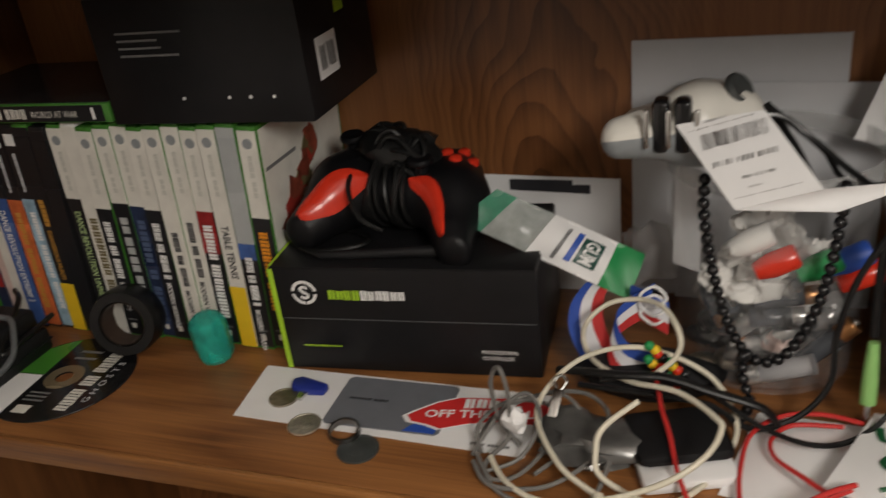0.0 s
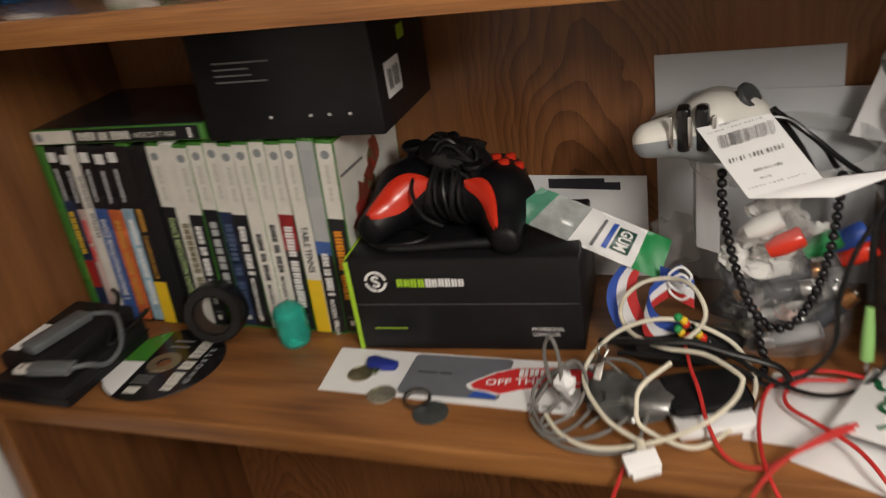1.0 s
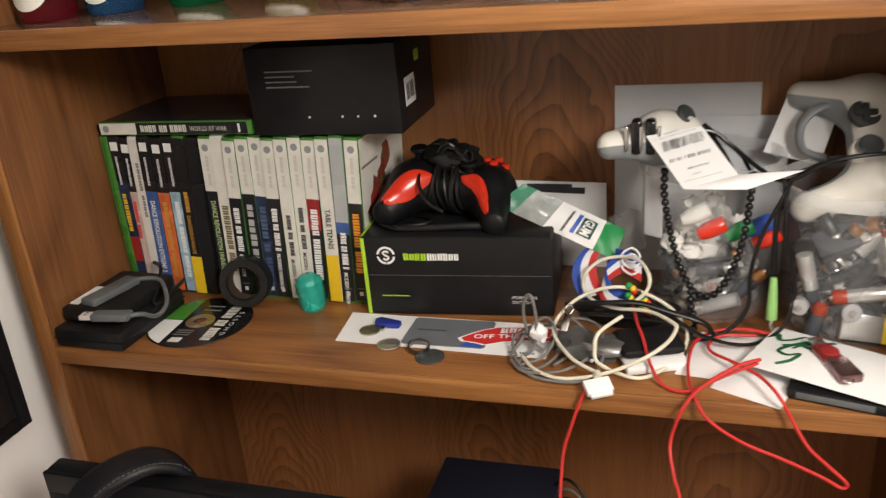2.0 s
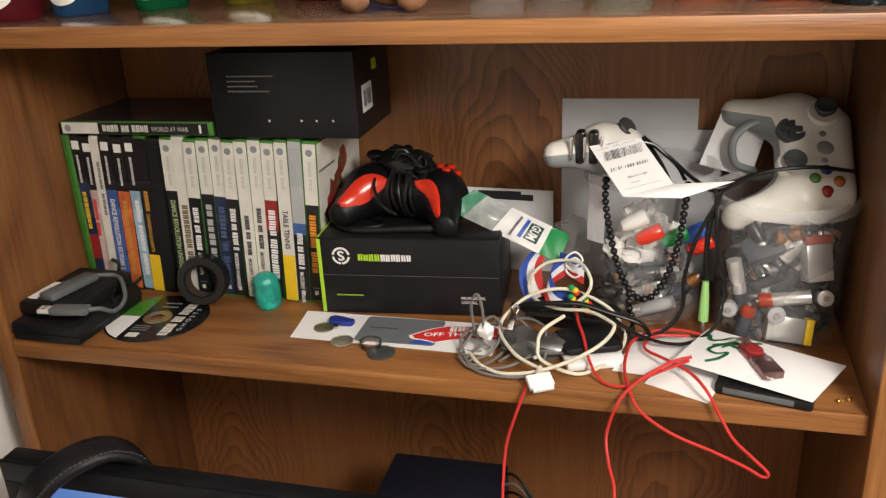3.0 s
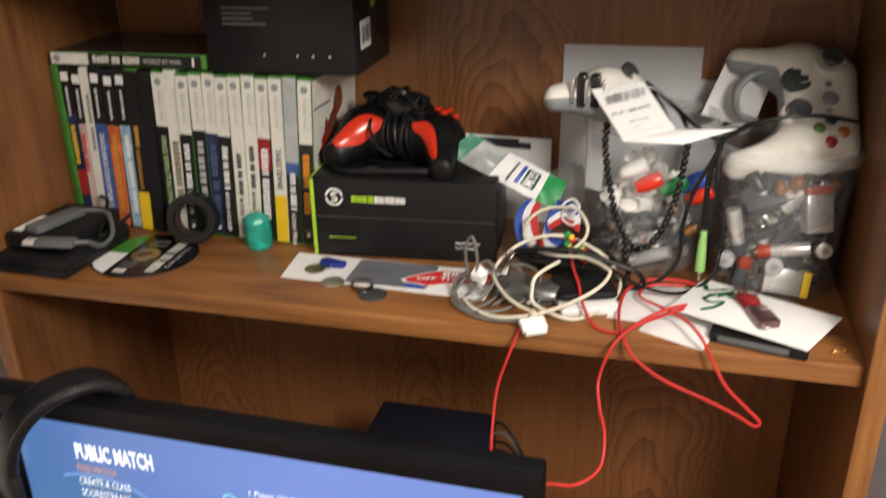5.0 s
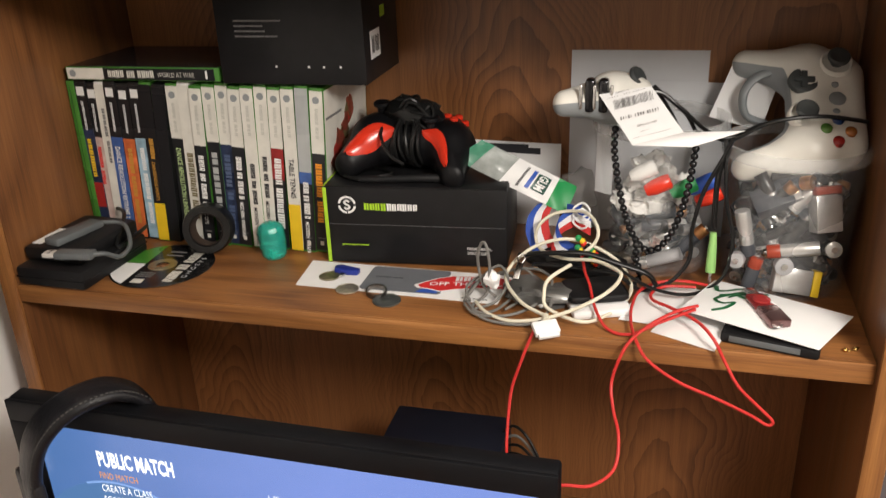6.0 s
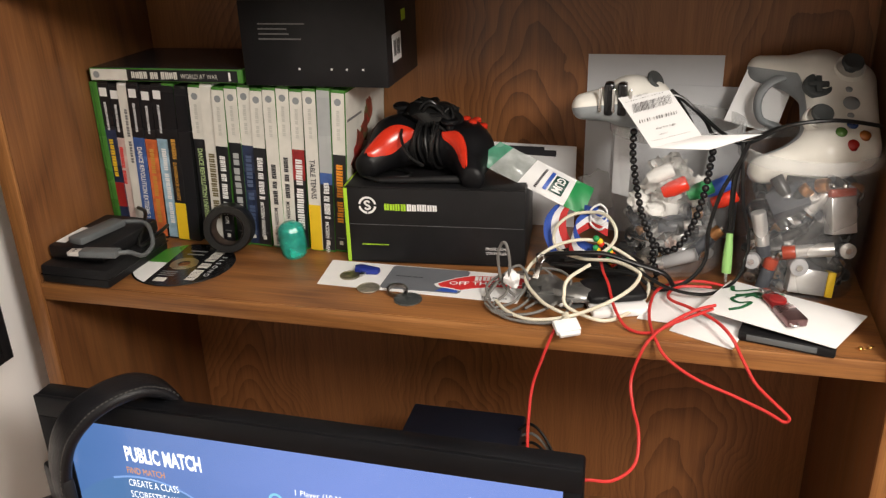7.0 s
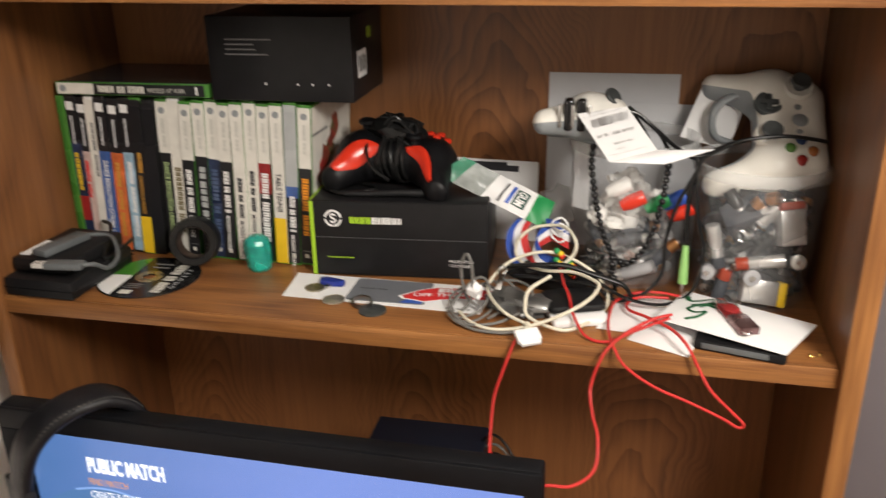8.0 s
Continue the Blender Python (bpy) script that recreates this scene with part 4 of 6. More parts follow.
# ---- clear tubs ----
def tub(m, r0, r1, h, label):
    t = thing("clear_tub", m, label, "tub", "clear plastic tubs")
    part("wall", lathe_bm([(r0 - 0.003, 0.0015), (r0, 0.0), (r0 + 0.001, 0.004), (r1, h), (r1 - 0.0012, h), (r0 - 0.0003, 0.005), (0, 0.003)], 56), CLEAR, t)
    part("rim", lathe_bm([(r1 - 0.0015, h - 0.012), (r1 + 0.0012, h - 0.012), (r1 + 0.0022, h), (r1 - 0.0015, h + 0.001), (r1 - 0.0015, h - 0.012)], 56), RIM, t)
    return t

TA, TB = Vector((0.697, 0.207, S)), Vector((0.832, 0.172, S))
tub(Matrix.Translation(TA), 0.060, 0.071, 0.165, "clear plastic tub of mixed small things on the shelf")
tub(Matrix.Translation(TB), 0.060, 0.070, 0.152, "clear plastic tub filled with old batteries")

BATT = [plain("battery_black", (0.02, 0.02, 0.02), 0.3), mat("battery_silver", (0.56, 0.56, 0.55), 0.26, 0.65, var=0.15), plain("battery_grey", (0.06, 0.065, 0.075), 0.22), mat("battery_copper", (0.45, 0.22, 0.09), 0.3, 0.9, var=0.1), plain("battery_white", (0.36, 0.36, 0.37), 0.35), plain("battery_red", (0.32, 0.05, 0.025), 0.35)]


def cell_battery(m, r, length, wrap, band):
    b = thing("battery", m, "used round battery lying in a clear tub", "battery", "batteries in the tubs")
    part("can", moved(cyl_bm(r, r, length * 0.72, 16, bevel=0.0004), pose(0, 0, -length / 2)), wrap, b)
    part("collar", moved(cyl_bm(r, r, length * 0.25, 16, bevel=0.0006), pose(0, 0, length * 0.22)), band, b)
    part("terminal", moved(cyl_bm(r * 0.38, r * 0.36, length * 0.05, 12), pose(0, 0, length * 0.47)), STEEL, b)
    return b


def block_battery(m, wrap, end):
    b = thing("block_battery", m, "rectangular nine-volt battery in a clear tub", "battery", "batteries in the tubs")
    part("can", box_bm(-0.013, -0.0085, -0.023, 0.013, 0.0085, 0.014, 0.0012), wrap, b)
    part("foot", box_bm(-0.0131, -0.0086, 0.0142, 0.0131, 0.0086, 0.022, 0.001), end, b)
    for x in (-0.0062, 0.0062):
        part("terminal", moved(cyl_bm(0.0032, 0.0028, 0.003, 12), pose(x, 0, 0.022)), STEEL, b)
    return b


rb = random.Random(11)
def facing_out(c, ang, rad, z):
    return c + Vector((rad * math.cos(ang), rad * math.sin(ang), z))

# the ones that lie against the front of the tub
block_battery(axes((0.859, 0.120, 1.300), (-0.12, 0.25, 0.95), (0.35, -0.9, 0.2)), BATT[1], BATT[5])
block_battery(axes((0.841, 0.117, 1.222), (0.95, 0.1, -0.12), (0.10, -0.9, 0.25)), BATT[1], YELLOW)
block_battery(axes((0.815, 0.127, 1.305), (0.8, 0.1, 0.35), (-0.3, -0.6, 0.6)), BATT[2], BATT[1])
cell_battery(axes((0.789, 0.122, 1.268), (0.22, 0.02, -0.95), (0, 1, 0)), 0.0075, 0.050, BATT[1], BATT[2])
cell_battery(axes((0.833, 0.110, 1.258), (-0.97, 0.05, -0.18), (0, 1, 0)), 0.0070, 0.050, BATT[1], BATT[5])
cell_battery(axes((0.786, 0.128, 1.240), (-0.25, -0.95, 0.1), (0, 0, 1)), 0.0080, 0.040, BATT[1], BATT[4])
cell_battery(axes((0.825, 0.122, 1.240), (0.1, -0.95, 0.1), (0, 0, 1)), 0.0090, 0.040, BATT[1], BATT[4])
cell_battery(axes((0.798, 0.120, 1.222), (0.2, 0.0, 0.95), (0, 1, 0)), 0.0072, 0.048, BATT[2], BATT[5])
cell_battery(axes((0.869, 0.128, 1.255), (0.1, -0.9, 0.3), (0, 0, 1)), 0.0080, 0.040, BATT[2], BATT[1])
for layer in range(9):
    for k in range(9):
        rad = 0.044 * math.sqrt(rb.random()) if k % 3 else 0.038
        ang = rb.uniform(0, 2 * math.pi)
        z = 0.012 + layer * 0.0135
        p = facing_out(TB, ang, rad, z)
        tdir = (-math.sin(ang) + rb.uniform(-0.5, 0.5), math.cos(ang) + rb.uniform(-0.5, 0.5), rb.uniform(-0.35, 0.35))
        w = rb.choice((0, 0, 0, 2, 2, 1))
        cell_battery(axes(p, tdir, (0.1, 0.2, 1)), rb.choice((0.0052, 0.0070, 0.0070)), rb.choice((0.040, 0.046)), BATT[w], BATT[rb.choice((1, 2, 3, 0))])
for k in range(46):
    ang, z = rb.uniform(3.35, 6.05), rb.uniform(0.012, 0.118)
    p = facing_out(TB, ang, 0.0425 + 0.06 * z, z)
    up_part = rb.uniform(-1.4, 1.4)
    tdir = (-math.sin(ang), math.cos(ang), up_part)
    cell_battery(axes(p, tdir, (math.cos(ang), math.sin(ang), 0.02)), rb.choice((0.0050, 0.0068, 0.0068)), rb.choice((0.030, 0.036)), BATT[rb.choice((0, 0, 0, 1, 1, 2))], BATT[rb.choice((1, 1, 0, 3, 0))])
for k in range(16):
    ang, z = rb.uniform(3.5, 5.9), rb.uniform(0.012, 0.060)
    p = facing_out(TA, ang, 0.0425 + 0.06 * z, z)
    tdir = (-math.sin(ang), math.cos(ang), rb.uniform(-1.2, 1.2))
    cell_battery(axes(p, tdir, (math.cos(ang), math.sin(ang), 0.02)), 0.0064, rb.choice((0.030, 0.038)), BATT[rb.choice((0, 1, 1, 2, 0))], BATT[rb.choice((1, 2, 3, 0))])
for layer in range(5):
    for k in range(7):
        rad, ang = 0.042 * math.sqrt(rb.random()), rb.uniform(0, 2 * math.pi)
        p = facing_out(TA, ang, rad, 0.012 + layer * 0.0135)
        tdir = (-math.sin(ang) + rb.uniform(-0.5, 0.5), math.cos(ang) + rb.uniform(-0.5, 0.5), rb.uniform(-0.3, 0.3))
        cell_battery(axes(p, tdir, (0.1, 0.2, 1)), 0.0068, 0.046, BATT[rb.choice((0, 1, 2, 1))], BATT[rb.choice((1, 3, 0))])
cell_battery(axes((0.705, 0.146, 1.222), (-0.92, 0.1, -0.38), (0, 1, 0)), 0.0072, 0.050, BATT[4], BATT[1])
cell_battery(axes((0.735, 0.156, 1.240), (0.7, 0.1, 0.7), (0, 1, 0)), 0.0068, 0.050, BATT[2], BATT[3])


WAD = plain("white_wrapper", (0.74, 0.73, 0.70), 0.55, bump=0.5, bscale=150)
for k in range(24):
    x, y, z = 0.664 + 0.066 * rb.random(), 0.156 + 0.045 * rb.random(), 1.250 + 0.072 * rb.random()
    solid("paper_wad", lump_bm(0.012, k, (1.3, 1, 0.7), 0.75), WAD, "crumpled white wrapper in a clear tub", "wrapper", "wrappers in the tub", m=pose(x, y, z, rb.uniform(0, 90), rb.uniform(0, 90), rb.uniform(0, 180)))
for k, (x, y, z, cm, lab) in enumerate(((0.700, 0.147, 1.305, RED_PLASTIC, "bright red plastic cap in a clear tub"), (0.726, 0.152, 1.302, GREEN_INK, "dark green plastic cap in a clear tub"), (0.744, 0.158, 1.305, BLUE_INK, "blue plastic cap in a clear tub"), (0.752, 0.163, 1.290, RED_PLASTIC, "bright red plastic cap in a clear tub"), (0.684, 0.152, 1.318, WAD, "white plastic cap in a clear tub"))):
    solid("plastic_cap", lathe_bm([(0.0, -0.014), (0.006, -0.014), (0.0085, -0.004), (0.0085, 0.012), (0.007, 0.014), (0.0, 0.014)], 20), cm, lab, "cap", "caps in the tub", m=axes((x, y, z), (0.8, 0.1, 0.4), (0, 1, 0)))
for k in range(10):
    solid("pebble", lump_bm(0.010, 40 + k, (1, 1, 0.7), 0.3), (DULL_METAL, POUCH, SLEEVE_PINK)[k % 3], "small round trinket at the bottom of a tub", "trinket", "trinkets in the tub", m=pose(0.655 + 0.006 * k, 0.162 + 0.018 * ((k * 7) % 4) * 0.5, 1.212 + 0.012 * (k % 3)))
solid("paper_slip", moved(slab_bm([(0, 0), (0.022, 0), (0.022, 0.075), (0, 0.075)], 0, 0.0006), axes((0.632, 0.178, 1.285), (-0.5, -0.85, 0), (0.02, 0, 1)) @ pose(0, 0.0, 0)), GREY_PAPER, "pale paper slip standing inside a clear tub", "paper")
solid("paper_sheet", moved(slab_bm([(0, 0), (0.055, -0.012), (0.070, 0.050), (0.022, 0.066)], 0, 0.0006), axes((0.748, 0.245, 1.355), (-0.1, -0.98, 0.1), (0, 0, 1)) @ pose(0, 0, 0)), PAPER, "white folded paper sheet behind a gamepad in a tub", "paper")

# ---- sheets against the back ----
# Both sheets are greyer than white paper: the upper shelf's shade is painted in.
solid("paper_sheet", moved(slab_bm([(0, 0), (0.157, 0), (0.156, 0.220), (0.001, 0.219)], 0, 0.0007), Matrix.Translation((0.589, 0.281, S)) @ Matrix.Rotation(radians(88.6), 4, "X")), GREY_PAPER, "card sheet leaning on the bookcase back, greyed by painted shade", "paper")
solid("paper_sheet", moved(slab_bm([(0, 0), (0.150, 0), (0.150, 0.185), (0, 0.187)], 0, 0.0007), Matrix.Translation((0.625, 0.276, S)) @ Matrix.Rotation(radians(88.6), 4, "X")), GREY_PAPER, "second card sheet leaning behind the tubs, greyed by painted shade", "paper")
flyer = thing("flyer", Matrix.Translation((0.455, 0.277, S)) @ Matrix.Rotation(radians(88), 4, "X"), "white printed flyer leaning on the bookcase back", "flyer")
part("sheet", slab_bm([(0, 0), (0.125, 0), (0.125, 0.106), (0, 0.108)], 0, 0.0007), PAPER, flyer)
part("print_block", slab_bm([(0.03, 0.094), (0.100, 0.092), (0.100, 0.100), (0.085, 0.100), (0.085, 0.104), (0.03, 0.104)], 0.0008, 0.0011), DARK_INK, flyer)

# ---- folded tag on the plug ----
def quad_bm(a, b, c, d, t=0.0006, n=6, bow=0.0):
    """A thin sheet between four corners, bowed along its normal."""
    a, b, c, d = (Vector(p) for p in (a, b, c, d))
    nor = (b - a).cross(d - a).normalized()
    bm = bmesh.new()
    rows = [[[bm.verts.new((a * (1 - u / n) + b * (u / n)) * (1 - v / n) + (d * (1 - u / n) + c * (u / n)) * (v / n) + nor * (k * t + bow * math.sin(math.pi * u / n) * math.sin(math.pi * v / n))) for u in range(n + 1)] for v in range(n + 1)] for k in (0, 1)]
    for v in range(n):
        for u in range(n):
            for k in (0, 1):
                r = rows[k]
                bm.faces.new((r[v][u], r[v][u + 1], r[v + 1][u + 1], r[v + 1][u]))
    rim = [(v, 0) for v in range(n)] + [(n, u) for u in range(n)] + [(v, n) for v in range(n, 0, -1)] + [(0, u) for u in range(n, 0, -1)]
    for (v0, u0), (v1, u1) in zip(rim, rim[1:] + rim[:1]):
        bm.faces.new((rows[0][v0][u0], rows[0][v1][u1], rows[1][v1][u1], rows[1][v0][u0]))
    bmesh.ops.recalc_face_normals(bm, faces=bm.faces)
    return bm


tag = thing("cable_tag", pose(0, 0, 0), "folded white cable tag printed with a barcode", "tag")
tl, tr, br, bl = Vector((0.6356, 0.145, 1.400)), Vector((0.6871, 0.145, 1.4096)), Vector((0.7211, 0.115, 1.372)), Vector((0.6731, 0.115, 1.357))
part("front_leaf", quad_bm(bl, br, tr, tl), PAPER, tag)
part("back_leaf", quad_bm(bl, (0.7300, 0.116, 1.3575), (0.7800, 0.140, 1.3690), br, bow=0.001), PAPER, tag)
ux, uy = (br - bl), (tl - bl)
tag_m = Matrix.Translation(bl + ux.cross(uy).normalized() * 0.0009) @ Matrix((ux.normalized(), (uy - ux.normalized() * uy.dot(ux.normalized())).normalized(), ux.cross(uy).normalized())).transposed().to_4x4()
sk = uy.dot(ux.normalized())
def on_tag(u, v):
    return tag_m @ Matrix.Translation((u * ux.length + v * sk, v * (uy - ux.normalized() * sk).length, 0.0))
part("barcode", moved(bars_bm(0.040, 0.010, (30,), Matrix.Identity(4), 9, True), on_tag(0.10, 0.66)), DARK_INK, tag)
for v, w, h in ((0.93, 0.014, 0.0016), (0.88, 0.040, 0.0008), (0.46, 0.040, 0.0034), (0.28, 0.020, 0.0020), (0.18, 0.008, 0.0012), (0.10, 0.040, 0.0008)):
    part("print_line", moved(bars_bm(w, h, (5, 4, 5), Matrix.Identity(4), int(v * 90), True), on_tag(0.08 if w > 0.03 else 0.3, v)), GREY_INK, tag)

# ---- black cables, green jack, bead necklace ----
def cord(points, r, material, label, name="cable", group="", seg=8):
    return solid(name, tube_bm(points, r, seg, 8), material, label, "cable", group)

K = "black rubber cable running over the tubs"
cord([(0.640, 0.150, 1.392), (0.690, 0.165, 1.400), (0.715, 0.165, 1.385), (0.742, 0.150, 1.366), (0.765, 0.135, 1.360), (0.800, 0.128, 1.381), (0.845, 0.134, 1.387), (0.890, 0.150, 1.379)], 0.0021, RUBBER, K)
cord([(0.690, 0.175, 1.402), (0.722, 0.165, 1.378), (0.738, 0.160, 1.358), (0.770, 0.150, 1.362), (0.795, 0.140, 1.376)], 0.0021, RUBBER, K)
cord([(0.688, 0.180, 1.402), (0.708, 0.168, 1.375), (0.720, 0.160, 1.352)], 0.0030, RUBBER, K)
cord([(0.768, 0.128, 1.362), (0.760, 0.120, 1.345), (0.745, 0.120, 1.310), (0.737, 0.120, 1.270), (0.736, 0.118, 1.235), (0.718, 0.108, 1.213), (0.690, 0.098, 1.207), (0.665, 0.098, 1.222), (0.640, 0.100, 1.224), (0.600, 0.100, 1.226), (0.575, 0.104, 1.224)], 0.0021, RUBBER, "black rubber cable hanging in front of the tubs")
cord([(0.762, 0.130, 1.362), (0.764, 0.120, 1.335), (0.768, 0.116, 1.300), (0.777, 0.115, 1.262), (0.771, 0.108, 1.226), (0.750, 0.090, 1.214), (0.725, 0.080, 1.214), (0.695, 0.090, 1.216), (0.660, 0.104, 1.228), (0.620, 0.108, 1.232), (0.590, 0.104, 1.230)], 0.0018, RUBBER, "thin black cable hanging in front of the tubs")
cord([(0.766, 0.132, 1.352), (0.758, 0.122, 1.330), (0.757, 0.120, 1.300), (0.758, 0.120, 1.272)], 0.0028, RUBBER, "black cable ending in a green audio jack")
jack = thing("audio_jack", axes((0.758, 0.119, 1.268), (0.0, 0.16, 0.99), (0, 1, 0)), "light green audio jack hanging from a black cable", "jack")
part("sleeve", moved(lathe_bm([(0.0, 0.0), (0.0032, 0.0), (0.0036, -0.006), (0.0044, -0.016), (0.0050, -0.030), (0.0050, -0.042), (0.0, -0.042)], 20), pose(0, 0, 0)), LIGHT_GREEN, jack)
part("pin", moved(lathe_bm([(0.0, -0.042), (0.0017, -0.042), (0.0017, -0.052), (0.0, -0.055)], 14), pose(0, 0, 0)), STEEL, jack)

necklace = thing("bead_necklace", pose(0, 0, 0), "black glossy bead necklace hung over a clear tub", "necklace")
line = smooth_path([(0.654, 0.140, 1.366), (0.655, 0.128, 1.345), (0.662, 0.126, 1.305), (0.672, 0.128, 1.268), (0.685, 0.130, 1.244), (0.698, 0.131, 1.238), (0.710, 0.130, 1.248), (0.722, 0.129, 1.275), (0.730, 0.130, 1.310), (0.734, 0.132, 1.350), (0.736, 0.142, 1.366)], 40)
tail = smooth_path([(0.682, 0.124, 1.246), (0.683, 0.118, 1.232), (0.688, 0.112, 1.216), (0.680, 0.104, 1.206)], 30)
bead_me = None
for pts in (line, tail):
    run = 0.0
    prev = pts[0]
    last = -1.0
    for p in pts:
        run += (p - prev).length
        prev = p
        if last < 0 or run - last >= 0.0073:
            last = run
            if bead_me is None:
                b = bmesh.new()
                bmesh.ops.create_uvsphere(b, u_segments=14, v_segments=9, radius=0.0039)
                bead_ob = part("bead", b, BEAD, necklace)
                bead_me = bead_ob.data
            else:
                bead_ob = new("bead", bead_me)
                bead_ob.parent = necklace
            bead_ob.location = p

# ---- pouch of flossers ----
pouch = thing("flosser_pouch", pose(0, 0, 0), "half-empty clear and green plastic pouch lying off the carton", "pouch")
pa, pb, pc, pd = Vector((0.476, 0.165, 1.318)), Vector((0.503, 0.185, 1.336)), Vector((0.611, 0.190, 1.284)), Vector((0.602, 0.165, 1.259))
def pouch_piece(u0, u1, v0, v1, lift, material, name, label=""):
    n = 8
    bm = bmesh.new()
    nor = (pd - pa).cross(pb - pa).normalized()
    grid = []
    for i in range(n + 1):
        for j in range(n + 1):
            u, v = u0 + (u1 - u0) * i / n, v0 + (v1 - v0) * j / n
            p = (pa * (1 - v) + pb * v) * (1 - u) + (pd * (1 - v) + pc * v) * u
            puff = 0.006 * math.sin(math.pi * min(1, max(0, v))) * math.sin(math.pi * (0.08 + 0.84 * u)) + 0.0012 * math.sin(23 * u + 5 * v)
            grid.append((bm.verts.new(p + nor * (puff + lift)), bm.verts.new(p - nor * (0.3 * puff - lift * 0.0))))
    for i in range(n):
        for j in range(n):
            a, b, c, d = (grid[i * (n + 1) + j], grid[(i + 1) * (n + 1) + j], grid[(i + 1) * (n + 1) + j + 1], grid[i * (n + 1) + j + 1])
            bm.faces.new((a[0], b[0], c[0], d[0]))
            if lift == 0:
                bm.faces.new((a[1], d[1], c[1], b[1]))
    bmesh.ops.recalc_face_normals(bm, faces=bm.faces)
    return part(name, bm, material, pouch, label)

pouch_piece(0.0, 0.14, 0, 1, 0, FILM_GREEN, "end_film", "green tinted pouch end")
pouch_piece(0.14, 0.40, 0, 1, 0, FILM, "clear_film")
pouch_piece(0.40, 0.82, 0, 1, 0, PAPER, "label_panel", "white printed panel")
pouch_piece(0.82, 1.0, 0, 1, 0, GREEN_INK, "end_panel", "solid green pouch end")
pouch_piece(0.640, 0.765, 0.22, 0.80, 0.0009, mat("dark_green_ink", (0.01, 0.06, 0.045), 0.4), "print_block")
def on_pouch(u, v, lift):
    nor = (pd - pa).cross(pb - pa).normalized()
    p = (pa * (1 - v) + pb * v) * (1 - u) + (pd * (1 - v) + pc * v) * u
    puff = 0.006 * math.sin(math.pi * v) * math.sin(math.pi * (0.08 + 0.84 * u)) + 0.0012 * math.sin(23 * u + 5 * v)
    return p + nor * (puff + lift)

word = letters_bm("GUM", 1.0, Matrix(), width=1.0, bold=0.03)
for v in word.verts:
    v.co = on_pouch(0.660 + 0.085 * v.co.y, 0.76 - 0.50 * v.co.x, 0.0022)
part("lettering", word, WHITE_INK, pouch)
pouch_piece(0.590, 0.625, 0.18, 0.85, 0.0009, BLUE_INK, "print_bar")
for k in range(14):
    pouch_piece(0.522, 0.545, 0.12 + 0.053 * k, 0.155 + 0.053 * k, 0.0009, DARK_INK, "print_glyph")
for k in range(3):
    solid("floss_pick", tube_bm([(0.612, 0.150, 1.272 - 0.007 * k), (0.622, 0.152, 1.279 - 0.007 * k), (0.630, 0.150, 1.271 - 0.007 * k), (0.622, 0.147, 1.265 - 0.007 * k)], 0.0012, 8, 6, closed=True), PAPER, "white plastic ring beside the pouch", "ring", "white plastic rings")

# ---- ribbon, lanyard ----
def ribbon(points, across, cols, label):
    r = thing("medal_ribbon", pose(0, 0, 0), label, "ribbon", "striped ribbons")
    w = Vector(across)
    n = len(cols)
    for k, c in enumerate(cols):
        off = w * ((k + 0.5) / n - 0.5)
        part("stripe", strip_bm([Vector(p) + off for p in points], w / n), c, r)
    return r

CLOTH_W = plain("ribbon_white", (0.72, 0.72, 0.74), 0.7)
CLOTH_R = plain("ribbon_red", (0.50, 0.03, 0.03), 0.7)
CLOTH_B = plain("ribbon_blue", (0.03, 0.08, 0.38), 0.7)
ribbon([(0.582, 0.172, 1.272), (0.573, 0.160, 1.260), (0.573, 0.150, 1.244), (0.582, 0.142, 1.226)], (0.025, 0.004, 0.008), (CLOTH_B, CLOTH_W, CLOTH_R), "blue, white and red striped medal ribbon")
ribbon([(0.618, 0.158, 1.264), (0.604, 0.148, 1.258), (0.594, 0.138, 1.248), (0.602, 0.128, 1.232), (0.624, 0.128, 1.224)], (0.006, 0.006, 0.026), (CLOTH_R, CLOTH_W, CLOTH_B), "blue, white and red striped medal ribbon")
ribbon([(0.604, 0.160, 1.262), (0.616, 0.152, 1.262), (0.632, 0.148, 1.256)], (0.0, 0.004, 0.024), (CLOTH_R, CLOTH_W, CLOTH_B), "blue, white and red striped medal ribbon")
lany = thing("bead_string", pose(0, 0, 0), "red, yellow and green wooden bead string", "bead string")
for k in range(16):
    b = bmesh.new()
    bmesh.ops.create_uvsphere(b, u_segments=12, v_segments=8, radius=0.0036)
    bmesh.ops.translate(b, verts=b.verts, vec=(0.622 + 0.0032 * (k % 8) + 0.001 * math.sin(k * 2), 0.118 - 0.002 * (k // 8), 1.252 - 0.0030 * (k % 8) - 0.010 * (k // 8)))
    part("bead", b, (GREEN_INK, YELLOW, RED_PLASTIC, BEAD)[k % 4], lany)
solid("black_bag", lump_bm(0.030, 5, (1.75, 0.85, 0.55), 0.35), plain("black_cloth", (0.010, 0.010, 0.011), 0.75, bump=0.5, bscale=400), "crumpled black cloth bag behind the cables", "bag", m=pose(0.617, 0.140, 1.2150))
solid("trinket_bag", lump_bm(0.020, 8, (0.9, 0.9, 1.1), 0.6), mat("thin_clear_bag", (0.40, 0.38, 0.37), 0.12, var=0.3, scale=80, alpha=0.28, bump=0.6, bscale=90), "crumpled clear plastic bag beside the tub", "bag", m=pose(0.612, 0.215, 1.272))

